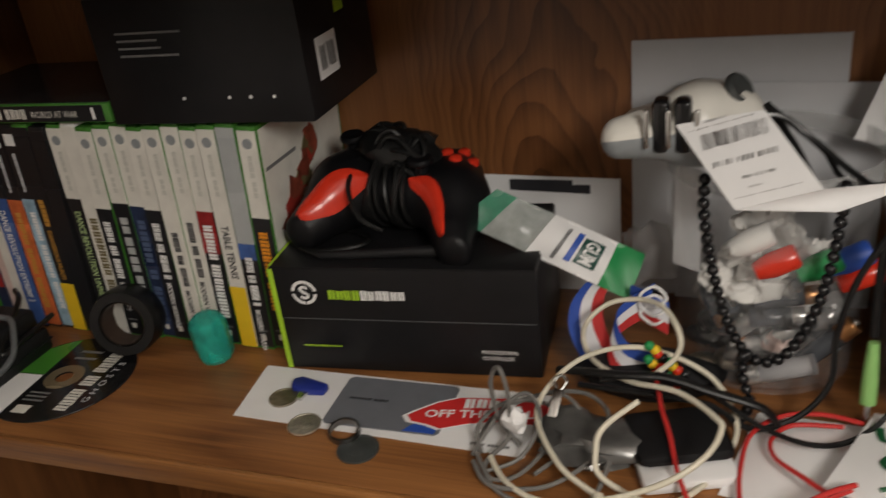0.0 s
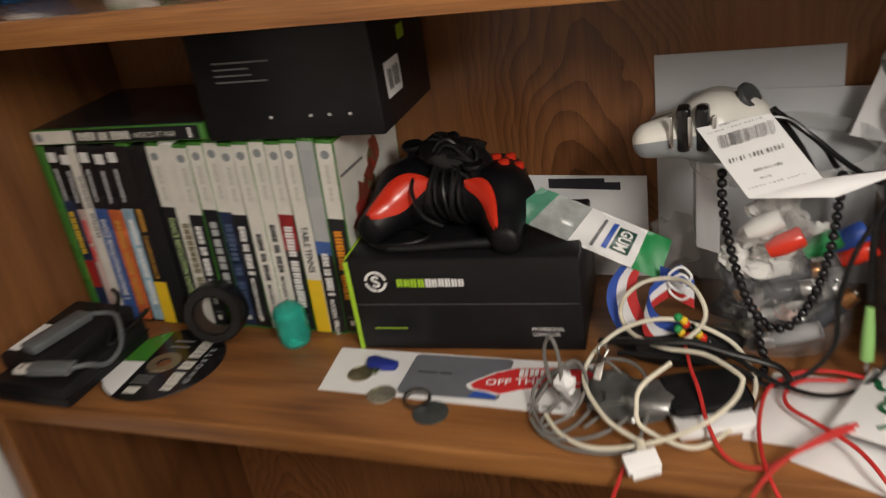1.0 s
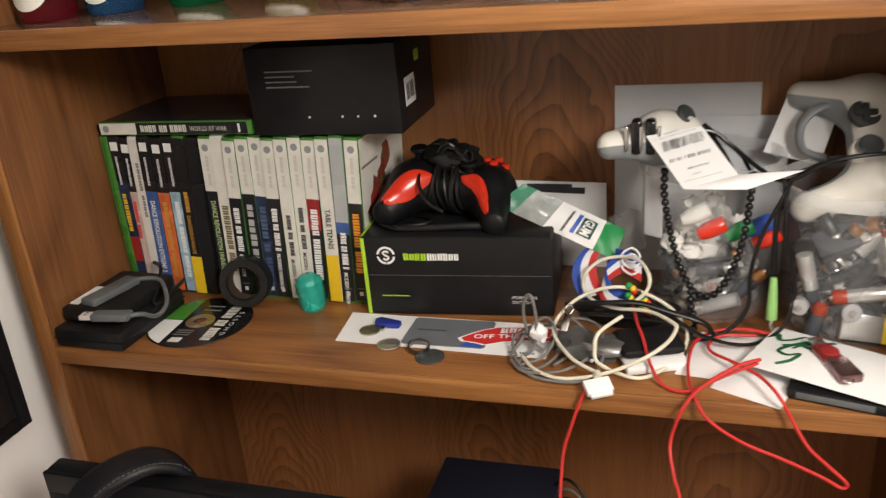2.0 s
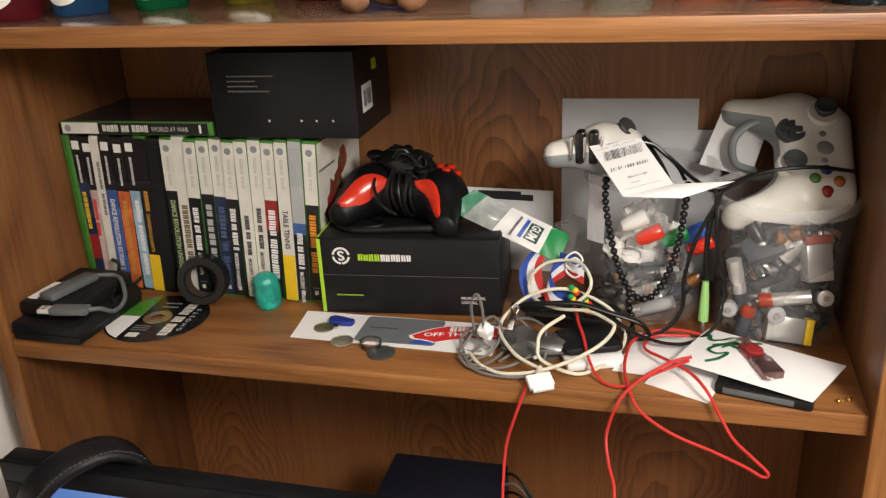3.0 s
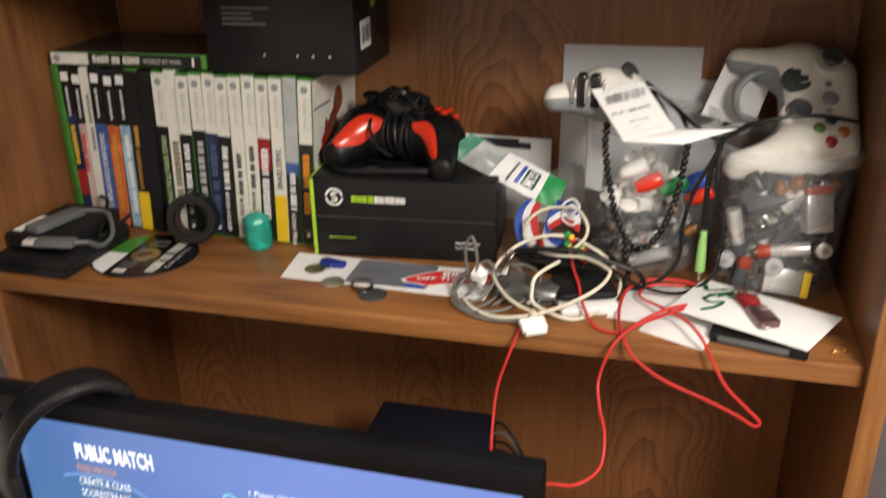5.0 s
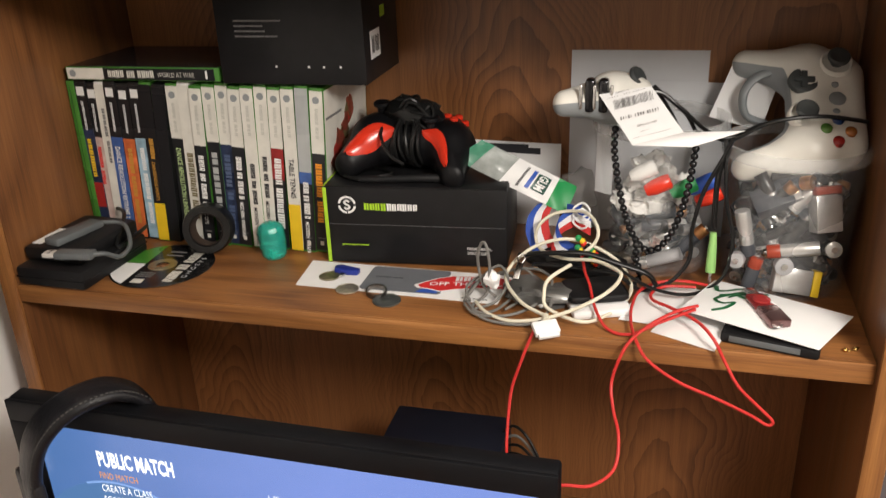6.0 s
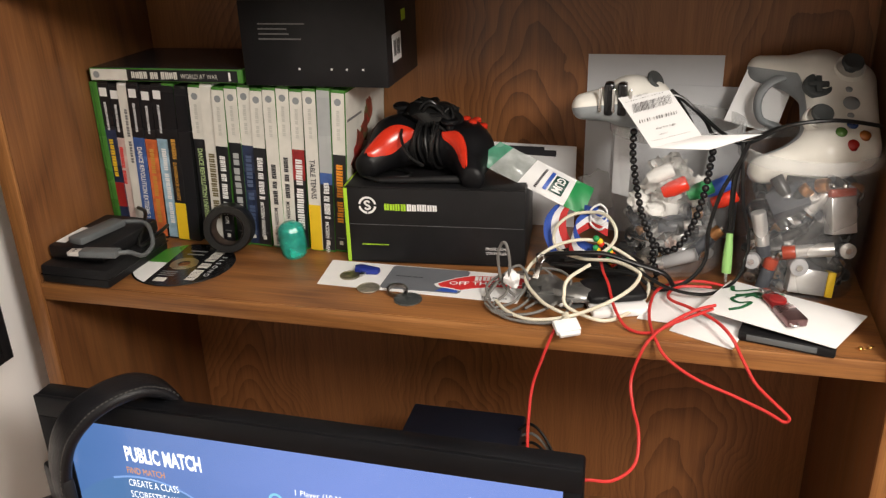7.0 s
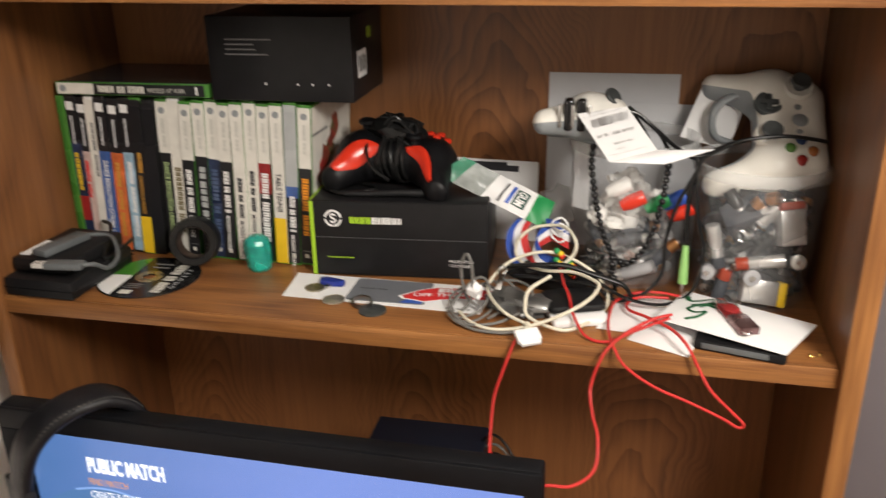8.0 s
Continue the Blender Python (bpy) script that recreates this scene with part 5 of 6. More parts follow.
solid("black_strap", tube_bm([(0.560, 0.110, 1.231), (0.585, 0.098, 1.240), (0.610, 0.090, 1.246), (0.635, 0.092, 1.246), (0.665, 0.092, 1.238), (0.695, 0.094, 1.228), (0.705, 0.098, 1.214)], 0.0036, 12, flat=0.7), RUBBER, "black rubber strap lying across the cables", "strap")

# ---- cables on the shelf ----
ivory = thing("charging_cable", pose(0, 0, 0), "ivory charging cable looped on the shelf with a wide plug", "cable")
part("lead", tube_bm([(0.604, 0.010, 1.213), (0.575, 0.031, 1.216), (0.552, 0.076, 1.222), (0.574, 0.108, 1.241), (0.616, 0.118, 1.250), (0.660, 0.124, 1.229), (0.680, 0.098, 1.213), (0.676, 0.068, 1.206), (0.660, 0.035, 1.206), (0.638, 0.016, 1.207), (0.604, 0.026, 1.213), (0.599, 0.034, 1.226), (0.602, 0.046, 1.236), (0.621, 0.066, 1.244)], 0.0019, 10), CABLE_WHITE, ivory)
part("lead", tube_bm([(0.626, 0.100, 1.240), (0.640, 0.106, 1.252), (0.643, 0.110, 1.266), (0.632, 0.130, 1.274), (0.615, 0.145, 1.272), (0.592, 0.146, 1.267), (0.577, 0.138, 1.256), (0.573, 0.138, 1.240), (0.583, 0.122, 1.233), (0.610, 0.098, 1.236), (0.644, 0.080, 1.244), (0.668, 0.056, 1.246), (0.672, 0.046, 1.244), (0.664, 0.028, 1.238), (0.642, 0.012, 1.228), (0.606, 0.008, 1.212), (0.570, 0.006, 1.206), (0.544, 0.018, 1.206), (0.528, 0.038, 1.207)], 0.0019, 10), CABLE_WHITE, ivory)
part("plug", moved(box_bm(-0.0125, -0.0055, -0.003, 0.0125, 0.0095, 0.003, 0.001), pose(0.608, -0.008, 1.2080, 24, 0, 30)), PAPER, ivory, "white flat dock plug")
part("plug_lip", moved(box_bm(-0.0105, -0.0095, -0.002, 0.0105, -0.0055, 0.002, 0.0006), pose(0.608, -0.008, 1.2080, 24, 0, 30)), PAPER, ivory)
part("strain_relief", tube_bm([(0.604, 0.010, 1.213), (0.606, 0.002, 1.212)], 0.0036, 10), CABLE_WHITE, ivory)
grey = thing("grey_cable", pose(0, 0, 0), "grey cable coiled on the shelf", "cable")
part("lead", tube_bm([(0.545, 0.055, 1.206), (0.530, 0.062, 1.216), (0.525, 0.062, 1.245), (0.529, 0.060, 1.262), (0.535, 0.056, 1.264), (0.539, 0.054, 1.246), (0.538, 0.056, 1.222), (0.535, 0.055, 1.208), (0.526, 0.030, 1.205), (0.545, 0.008, 1.204), (0.580, 0.004, 1.204), (0.600, 0.016, 1.206), (0.606, 0.050, 1.212)], 0.0016, 8), CABLE_GREY, grey)
part("lead", tube_bm([(0.515, 0.040, 1.205), (0.520, 0.075, 1.210), (0.548, 0.098, 1.216), (0.580, 0.100, 1.220), (0.600, 0.080, 1.218), (0.595, 0.045, 1.212), (0.570, 0.018, 1.207), (0.535, 0.014, 1.205), (0.517, 0.034, 1.205)], 0.0016, 8), CABLE_GREY, grey)
part("lead", tube_bm([(0.560, 0.028, 1.206), (0.580, 0.055, 1.212), (0.583, 0.075, 1.220), (0.568, 0.088, 1.226), (0.560, 0.080, 1.224)], 0.0015, 8), CABLE_GREY, grey)
part("lead", tube_bm([(0.520, 0.044, 1.204), (0.513, 0.062, 1.212), (0.528, 0.086, 1.216), (0.556, 0.090, 1.214), (0.566, 0.066, 1.210), (0.552, 0.030, 1.205), (0.534, 0.020, 1.205), (0.518, 0.040, 1.206)], 0.0015, 8), CABLE_GREY, grey)
part("lead", tube_bm([(0.516, 0.050, 1.206), (0.530, 0.074, 1.222), (0.545, 0.080, 1.230), (0.556, 0.066, 1.220), (0.548, 0.040, 1.208), (0.526, 0.026, 1.204)], 0.0015, 8), CABLE_GREY, grey)
solid("grey_pouch", moved(lump_bm(0.030, 3, (1.25, 0.95, 0.34), 0.7), pose(0.590, 0.066, 1.2100)), POUCH, "crumpled grey pouch under the cables", "pouch")
solid("paper_wad", lump_bm(0.0085, 21, (1, 0.8, 1.1), 0.4), PAPER, "small crumpled white paper on the grey cable", "paper", m=pose(0.541, 0.058, 1.2235))
clip = thing("metal_clasp", axes((0.565, 0.075, 1.228), (-0.1, -0.6, 0.8), (0.1, 0.8, 0.6)), "silver metal lanyard clasp lying on the cables", "clasp")
part("hook", tube_bm([(-0.002, 0.010, 0), (-0.004, 0.016, 0), (0.0, 0.020, 0), (0.004, 0.016, 0), (0.002, 0.010, 0)], 0.0012, 8), STEEL, clip)
part("body", box_bm(-0.0035, -0.010, -0.0015, 0.0035, 0.010, 0.0015, 0.001), STEEL, clip)
adapter = thing("power_adapter", pose(0.648, 0.064, S + 0.0005, 0, 0, 20), "black and white power adapter under the cables", "adapter")
part("base", box_bm(-0.030, -0.028, 0.0, 0.030, 0.030, 0.009, 0.003), PAPER, adapter)
part("body", box_bm(-0.031, -0.016, 0.0092, 0.031, 0.034, 0.020, 0.007), BLACK, adapter)
part("port", box_bm(-0.0304, -0.018, 0.003, -0.0298, -0.006, 0.0065), GREY_INK, adapter)

red = "red cable trailing over the edge of the shelf"
cord([(0.626, 0.112, 1.236), (0.630, 0.098, 1.232), (0.634, 0.080, 1.230), (0.641, 0.060, 1.226), (0.650, 0.032, 1.214), (0.664, 0.012, 1.204), (0.686, 0.006, 1.204), (0.712, 0.020, 1.212), (0.744, 0.036, 1.221)], 0.0016, CABLE_RED, red, group="red cables")
cord([(0.746, 0.036, 1.225), (0.728, 0.026, 1.223), (0.706, 0.010, 1.216), (0.690, -0.004, 1.207), (0.680, -0.014, 1.194), (0.672, -0.020, 1.165), (0.676, -0.038, 1.146), (0.683, -0.060, 1.134), (0.682, -0.085, 1.116), (0.664, -0.108, 1.112), (0.640, -0.118, 1.116), (0.615, -0.112, 1.10)], 0.0016, CABLE_RED, red, group="red cables")
cord([(0.598, 0.002, 1.206), (0.594, -0.008, 1.201), (0.584, -0.018, 1.172), (0.5765, -0.026, 1.143), (0.577, -0.050, 1.105), (0.584, -0.080, 1.098), (0.595, -0.112, 1.112), (0.610, -0.128, 1.095)], 0.0016, CABLE_RED, red, group="red cables")
cord([(0.757, 0.108, 1.213), (0.735, 0.112, 1.214), (0.710, 0.108, 1.213), (0.690, 0.088, 1.211), (0.684, 0.056, 1.209), (0.685, 0.024, 1.207), (0.692, -0.006, 1.204), (0.704, -0.016, 1.190), (0.732, -0.018, 1.172), (0.768, -0.018, 1.158), (0.798, -0.020, 1.146), (0.813, -0.022, 1.139), (0.817, -0.022, 1.144), (0.803, -0.020, 1.157), (0.785, -0.018, 1.174), (0.772, -0.012, 1.194), (0.760, -0.006, 1.214), (0.745, 0.020, 1.217), (0.722, 0.044, 1.216), (0.704, 0.066, 1.212), (0.702, 0.085, 1.211), (0.715, 0.100, 1.212), (0.745, 0.104, 1.212)], 0.0016, CABLE_RED, "red cable looping down from the shelf edge", group="red cables")
solid("cable_end", tube_bm([(0.600, 0.006, 1.207), (0.597, 0.000, 1.206)], 0.0034, 10), BLACK, "black end sleeve of a red cable", "plug")

# ---- papers, card, stick and reader ----
solid("paper_sheet", quad_bm((0.672, 0.038, 1.2012), (0.748, 0.030, 1.2012), (0.772, 0.118, 1.2020), (0.694, 0.122, 1.2020), bow=0.005), PAPER, "crumpled white paper lying under the red cable", "paper")
solid("paper_sheet", quad_bm((0.704, 0.020, 1.2008), (0.762, -0.006, 1.2008), (0.784, 0.060, 1.2030), (0.728, 0.080, 1.2010), bow=0.003), PAPER, "second white paper on the shelf edge", "paper")
reader = thing("card_reader", pose(0.767, 0.014, S + 0.0004, 0, 0, -12.5), "flat black device under a white card", "device")
part("body", box_bm(0, 0, 0, 0.086, 0.060, 0.0105, 0.0025), BLACK, reader)
part("front_strip", box_bm(0.008, -0.0006, 0.0025, 0.070, 0.001, 0.0085, 0.0004), GREY_PLASTIC, reader, "grey front strip")
EMBLEM = plain("emblem_green", (0.006, 0.085, 0.028), 0.45)
card = thing("sticker_card", pose(0, 0, 0), "white card with a green tangled emblem", "card")
ca, cb, cc, cd = (0.729, 0.038, 1.2185), (0.849, -0.009, 1.2140), (0.888, 0.064, 1.2130), (0.764, 0.118, 1.2150)
part("sheet", quad_bm(ca, cb, cc, cd, 0.0007, 10, bow=0.006), PAPER, card)
def on_card(u, v, lift=0.0014):
    a, b, c, d = (Vector(p) for p in (ca, cb, cc, cd))
    nor = (b - a).cross(d - a).normalized()
    return (a * (1 - u) + b * u) * (1 - v) + (d * (1 - u) + c * u) * v + nor * (lift + 0.006 * math.sin(math.pi * u) * math.sin(math.pi * v))
for pts in ([(0.12, 0.86), (0.16, 0.74), (0.22, 0.80), (0.26, 0.92), (0.32, 0.88), (0.33, 0.74)], [(0.33, 0.95), (0.30, 0.80), (0.24, 0.66), (0.20, 0.52), (0.26, 0.46), (0.32, 0.52), (0.30, 0.38), (0.24, 0.28)], [(0.20, 0.62), (0.28, 0.70), (0.34, 0.66), (0.42, 0.72)], [(0.42, 0.96), (0.38, 0.84), (0.30, 0.72), (0.26, 0.60)]):
    part("emblem_stroke", tube_bm([on_card((u - 0.12) * 1.2 + 0.06, (v - 0.28) * 1.15 + 0.14) for u, v in pts], 0.0018, 6, 6, flat=0.2, radii=(0.0026, 0.0013)), EMBLEM, card)
stick = thing("usb_stick", axes((0.806, 0.048, 1.2245), (0.05, -0.02, 1.0), (-0.38, 0.92, 0.0)), "translucent dark red usb stick lying on the card", "usb stick")
part("body", box_bm(-0.0095, -0.020, -0.0035, 0.0095, 0.022, 0.0035, 0.003), RED_CLEAR, stick)
part("swivel_cover", box_bm(-0.0100, -0.034, -0.0042, 0.0100, -0.004, 0.0042, 0.0015), mat("smoky_metal", (0.22, 0.13, 0.13), 0.25, 0.9, var=0.1), stick, "smoky metal swivel cover")
part("pivot", moved(cyl_bm(0.0085, 0.0080, 0.002, 24, bevel=0.0005), pose(0, 0.006, 0.0035)), plain("ruby_plastic", (0.30, 0.02, 0.02), 0.15), stick)
part("plug", box_bm(-0.006, 0.0215, -0.0022, 0.006, 0.034, 0.0022, 0.0004), STEEL, stick)
part("key_loop", moved(tube_bm([(0.004 * math.cos(a), 0.004 * math.sin(a), 0) for a in (0, 1.05, 2.1, 3.14, 4.2, 5.25)], 0.0009, 6, 4, closed=True), pose(-0.004, -0.0345, 0)), STEEL, stick)
for k in range(2):
    e = thing("earring", pose(0.876 + 0.009 * k, 0.018 + 0.004 * k, S + 0.0005, 0, 0, 40 * k), "tiny gold stud earring on the shelf", "earring", "pair of earrings")
    part("stud", lump_bm(0.0022, 60 + k, (1, 1, 0.8), 0.3), GOLD, e).location = (0, 0, 0.0019)
    part("pin", tube_bm([(0, 0, 0.0014), (0.003, 0, 0.0012), (0.006, 0.001, 0.0011)], 0.0005, 6, 3), GOLD, e)

# ---- in front of the cartons ----
note = thing("paper_note", pose(0, 0, 0), "long white paper slip lying before the carton", "paper")
part("sheet", quad_bm((0.319, 0.052, S + 0.0003), (0.548, 0.048, S + 0.0003), (0.552, 0.118, S + 0.0003), (0.312, 0.1175, S + 0.0003), 0.0004), PAPER, note)
part("small_print", moved(bars_bm(0.028, 0.003, (4, 6), Matrix.Identity(4), 31), pose(0.508, 0.054, S + 0.0010)), GREY_INK, note)
gc = thing("gift_card", pose(0.392, 0.056, S + 0.0009, 0, 0, 1.0), "grey plastic card on the white paper slip", "card")
part("card", slab_bm([(0.003, 0), (0.088, 0), (0.091, 0.003), (0.091, 0.055), (0.088, 0.058), (0.003, 0.058), (0, 0.055), (0, 0.003)], 0, 0.0008), GREY_CARD, gc)
part("print_line", bars_bm(0.032, 0.003, (6, 4), pose(0.010, 0.030, 0.0010), 33), DARK_INK, gc)
part("blue_corner", slab_bm([(0.064, 0.001), (0.088, 0.001), (0.088, 0.008), (0.070, 0.010)], 0.0009, 0.0012), BLUE_INK, gc)
st = thing("brand_sticker", pose(0, 0, 0), "red and white shoe sticker lying on the paper slip", "sticker")
outline = [(0.450, 0.074), (0.456, 0.081), (0.470, 0.094), (0.486, 0.103), (0.530, 0.109), (0.560, 0.106), (0.560, 0.082), (0.545, 0.080), (0.520, 0.079), (0.498, 0.072), (0.480, 0.063), (0.470, 0.066), (0.455, 0.068)]
part("backing", slab_bm(outline, S + 0.0019, S + 0.0022), PAPER, st)
mid = Vector((0.508, 0.086))
part("red_field", slab_bm([tuple(mid + (Vector(p) - mid) * 0.93) for p in outline], S + 0.0023, S + 0.0025), RED_INK, st)
part("lettering_block", bars_bm(0.036, 0.011, (4,), pose(0.492, 0.090, S + 0.0027, 0, 0, 6), 41), PAPER, st)
part("lettering", letters_bm("OFF THE WALL", 0.0090, pose(0.467, 0.0745, S + 0.0027, 0, 0, 9), width=0.086, bold=0.02), PAPER, st)

def coin(x, y, z, r, material, label, tilt=0.0):
    c = thing("coin", pose(x, y, z, tilt, 0, x * 900), label, "coin", "coins on the shelf")
    part("disc", lathe_bm([(0, 0), (r, 0), (r + 0.0002, 0.0008), (r, 0.0016), (r * 0.90, 0.0016), (r * 0.88, 0.0013), (0, 0.0013)], 36), material, c)
    part("relief", moved(lump_bm(r * 0.5, int(r * 9000), (1, 1.1, 0.06), 0.4), pose(0, 0, 0.0013)), material, c)
    return c

coin(0.349, 0.078, S + 0.001, 0.0115, DULL_METAL, "dull metal coin half on the paper slip")
coin(0.381, 0.051, S + 0.001, 0.0125, mat("silver_coin", (0.55, 0.51, 0.44), 0.45, 0.9, var=0.3, scale=200, bump=0.5, bscale=500), "silver-brown coin at the paper's edge")
coin(0.432, 0.034, S + 0.0003, 0.0150, mat("grey_disc_metal", (0.10, 0.11, 0.11), 0.42, 0.6, var=0.2), "flat grey metal disc on the shelf")
solid("finger_ring", moved(lathe_bm([(0.0100, 0.0), (0.0114, 0.0), (0.0118, 0.0025), (0.0114, 0.0050), (0.0100, 0.0050), (0.0098, 0.0025), (0.0100, 0.0)], 40), pose(0.416, 0.047, S + 0.0015, 6, 4, 0)), mat("dark_ring_metal", (0.20, 0.19, 0.18), 0.3, 1.0), "dark metal ring resting on a disc", "ring")
key = thing("blue_key", pose(0.362, 0.092, S + 0.0008, 0, 0, -6), "small key with a dark blue rubber head", "key")
part("head", slab_bm([(-0.014, 0.004), (-0.008, 0.009), (0.006, 0.007), (0.018, 0.005), (0.018, -0.004), (0.004, -0.007), (-0.010, -0.006)], 0, 0.006, 0.0015), BLUE_RUBBER, key)
part("blade", slab_bm([(-0.001, -0.006), (0.001, -0.016), (0.005, -0.016), (0.006, -0.006)], 0.002, 0.004), STEEL, key)
tape = thing("tape_roll", axes((0.177, 0.122, 1.2305), (0.26, -0.94, 0.20), (0, 0.2, 1)) @ Matrix.Diagonal((1, 1, 1.35, 1)), "black rubber ring leaning on the game cases", "ring")
part("band", lathe_bm([(0.0205, -0.010), (0.0285, -0.010), (0.0300, -0.006), (0.0300, 0.006), (0.0285, 0.010), (0.0205, 0.010), (0.0195, 0.0), (0.0205, -0.010)], 48), RUBBER, tape)
part("inner_core", lathe_bm([(0.0192, -0.009), (0.0194, -0.009), (0.0190, 0.009), (0.0188, 0.009), (0.0192, -0.009)], 48), mat("brown_core", (0.06, 0.04, 0.03), 0.5), tape)
cup = thing("plastic_cap", pose(0.262, 0.121, S + 0.0005, 0, -4, 0), "translucent teal plastic cap standing on the shelf", "cap")
part("shell", lathe_bm([(0.0, 0.003), (0.0125, 0.0), (0.0150, 0.004), (0.0165, 0.016), (0.0160, 0.018), (0.0160, 0.034), (0.0140, 0.039), (0.0135, 0.039), (0.0145, 0.033), (0.0145, 0.006), (0.0, 0.0045)], 10), TEAL, cup, smooth=False)
part("dome", lathe_bm([(0.0143, 0.034), (0.0125, 0.040), (0.0080, 0.0435), (0.0, 0.0445)], 10), TEAL, cup, smooth=False)

# ---- game disc ----
disc = thing("game_disc", pose(0.1405, 0.0700, S + 0.0004, 0, 0, 3), "black printed game disc with green and white segment", "disc")
DR = 0.0605
part("plate", lathe_bm([(0.0075, 0.0), (DR - 0.0005, 0.0), (DR, 0.0006), (DR - 0.0005, 0.0012), (0.0075, 0.0012), (0.0075, 0.0)], 72), BLACK_GLOSS, disc)
part("hub", lathe_bm([(0.0076, 0.0013), (0.0170, 0.0013), (0.0170, 0.0016), (0.0076, 0.0016)], 48), mat("disc_hub", (0.30, 0.25, 0.15), 0.25, 0.6, var=0.1), disc)
def segment(x0, x1, r=DR - 0.002):
    pts = []
    for k in range(13):
        x = x0 + (x1 - x0) * k / 12
        pts.append((x, math.sqrt(max(0, r * r - x * x))))
    return pts
a = segment(-DR + 0.0022, -0.022)
part("white_segment", slab_bm([(x, -y) for x, y in a] + [(-0.022, 0.0), (-DR + 0.004, 0.0)], 0.0013, 0.0015), PAPER, disc, "white segment")
part("green_segment", slab_bm([(x, y) for x, y in a][::-1] + [(-DR + 0.004, 0.001), (-0.022, 0.001)], 0.0013, 0.0015), plain("disc_green", (0.06, 0.24, 0.03), 0.3), disc, "green segment")
part("title_block", bars_bm(0.082, 0.0135, (4, 2, 4), pose(0.0345, -0.043, 0.0014, 0, 0, 90), 51), SLEEVE_WHITE, disc)
part("subtitle_lettering", letters_bm("G H O S T S", 0.0060, pose(0.0445, -0.030, 0.0014, 0, 0, 90), width=0.056), GREY_PAPER, disc)
part("rating_box", slab_bm([(-0.014, -0.050), (0.000, -0.050), (0.000, -0.040), (-0.014, -0.040)], 0.0013, 0.0015), SLEEVE_WHITE, disc)
for k in range(3):
    part("print_line", slab_bm([(-0.016, -0.034 + 0.005 * k), (0.004, -0.034 + 0.005 * k), (0.004, -0.032 + 0.005 * k), (-0.016, -0.032 + 0.005 * k)], 0.0013, 0.0014), GREY_INK, disc)
for k in range(2):
    part("print_line", slab_bm([(-0.010, 0.026 + 0.010 * k), (0.012, 0.026 + 0.010 * k), (0.012, 0.029 + 0.010 * k), (-0.010, 0.029 + 0.010 * k)], 0.0013, 0.0014), GREY_INK, disc)

# ---- drives and usb adapter at the panel ----
low = thing("hard_drive", pose(0.003, -0.008, S + 0.0004, 0, 0, -1), "black plastic drive case lying at the shelf's end", "drive")
part("body", box_bm(0, 0, 0, 0.090, 0.120, 0.023, 0.004), BLACK, low)
part("seam", box_bm(-0.0003, -0.0003, 0.0105, 0.0903, 0.1203, 0.0115), BLACK_GLOSS, low)
part("light", moved(cyl_bm(0.001, 0.001, 0.0004, 10), Matrix.Translation((0.076, -0.0001, 0.016)) @ FRONT), STEEL, low)
high = thing("hard_drive", pose(0.004, 0.010, S + 0.0236, 0, 0, -3), "smaller black drive with a label stacked on another", "drive")
part("body", box_bm(0, 0, 0, 0.076, 0.105, 0.017, 0.004), BLACK, high)
part("label", box_bm(0.004, 0.010, 0.0170, 0.017, 0.056, 0.0174), PAPER, high, "pale paper label")
usb = thing("usb_adapter", pose(0.046, 0.028, S + 0.0410, 0, 0, 0), "grey usb adapter with a short looped cable", "adapter")
part("body", moved(box_bm(-0.011, -0.034, 0, 0.011, 0.034, 0.009, 0.0025), pose(0, 0.020, 0, 0, 0, -12)), GREY_PLASTIC, usb)
part("plug_body", moved(box_bm(-0.022, -0.008, 0, 0.022, 0.008, 0.008, 0.002), pose(0.043, -0.036, 0.0, 0, 0, 8)), GREY_PLASTIC, usb)
part("plug", moved(box_bm(-0.036, -0.006, 0.0015, -0.0222, 0.006, 0.0062, 0.0004), pose(0.043, -0.036, 0.0, 0, 0, 8)), mat("brushed_plug_metal", (0.62, 0.60, 0.57), 0.5, 0.4), usb)
for y in (-0.003, 0.002):
    part("plug_hole", moved(box_bm(-0.031, y, 0.0063, -0.0285, y + 0.002, 0.0065), pose(0.043, -0.036, 0.0, 0, 0, 8)), BLACK, usb)
part("lead", tube_bm([(0.064, -0.033, 0.004), (0.072, -0.024, 0.002), (0.074, -0.004, -0.010), (0.070, 0.022, -0.008), (0.052, 0.046, 0.002), (0.034, 0.058, 0.004), (0.010, 0.052, 0.005)], 0.0026, 10), GREY_PLASTIC, usb)
solid("drive_cable", tube_bm([(0.088, 0.125, S + 0.026), (0.094, 0.090, S + 0.027), (0.090, 0.060, S + 0.026), (0.070, 0.110, S + 0.045), (0.045, 0.132, S + 0.044)], 0.0024, 8), RUBBER, "black cable coiled on the drives", "cable")

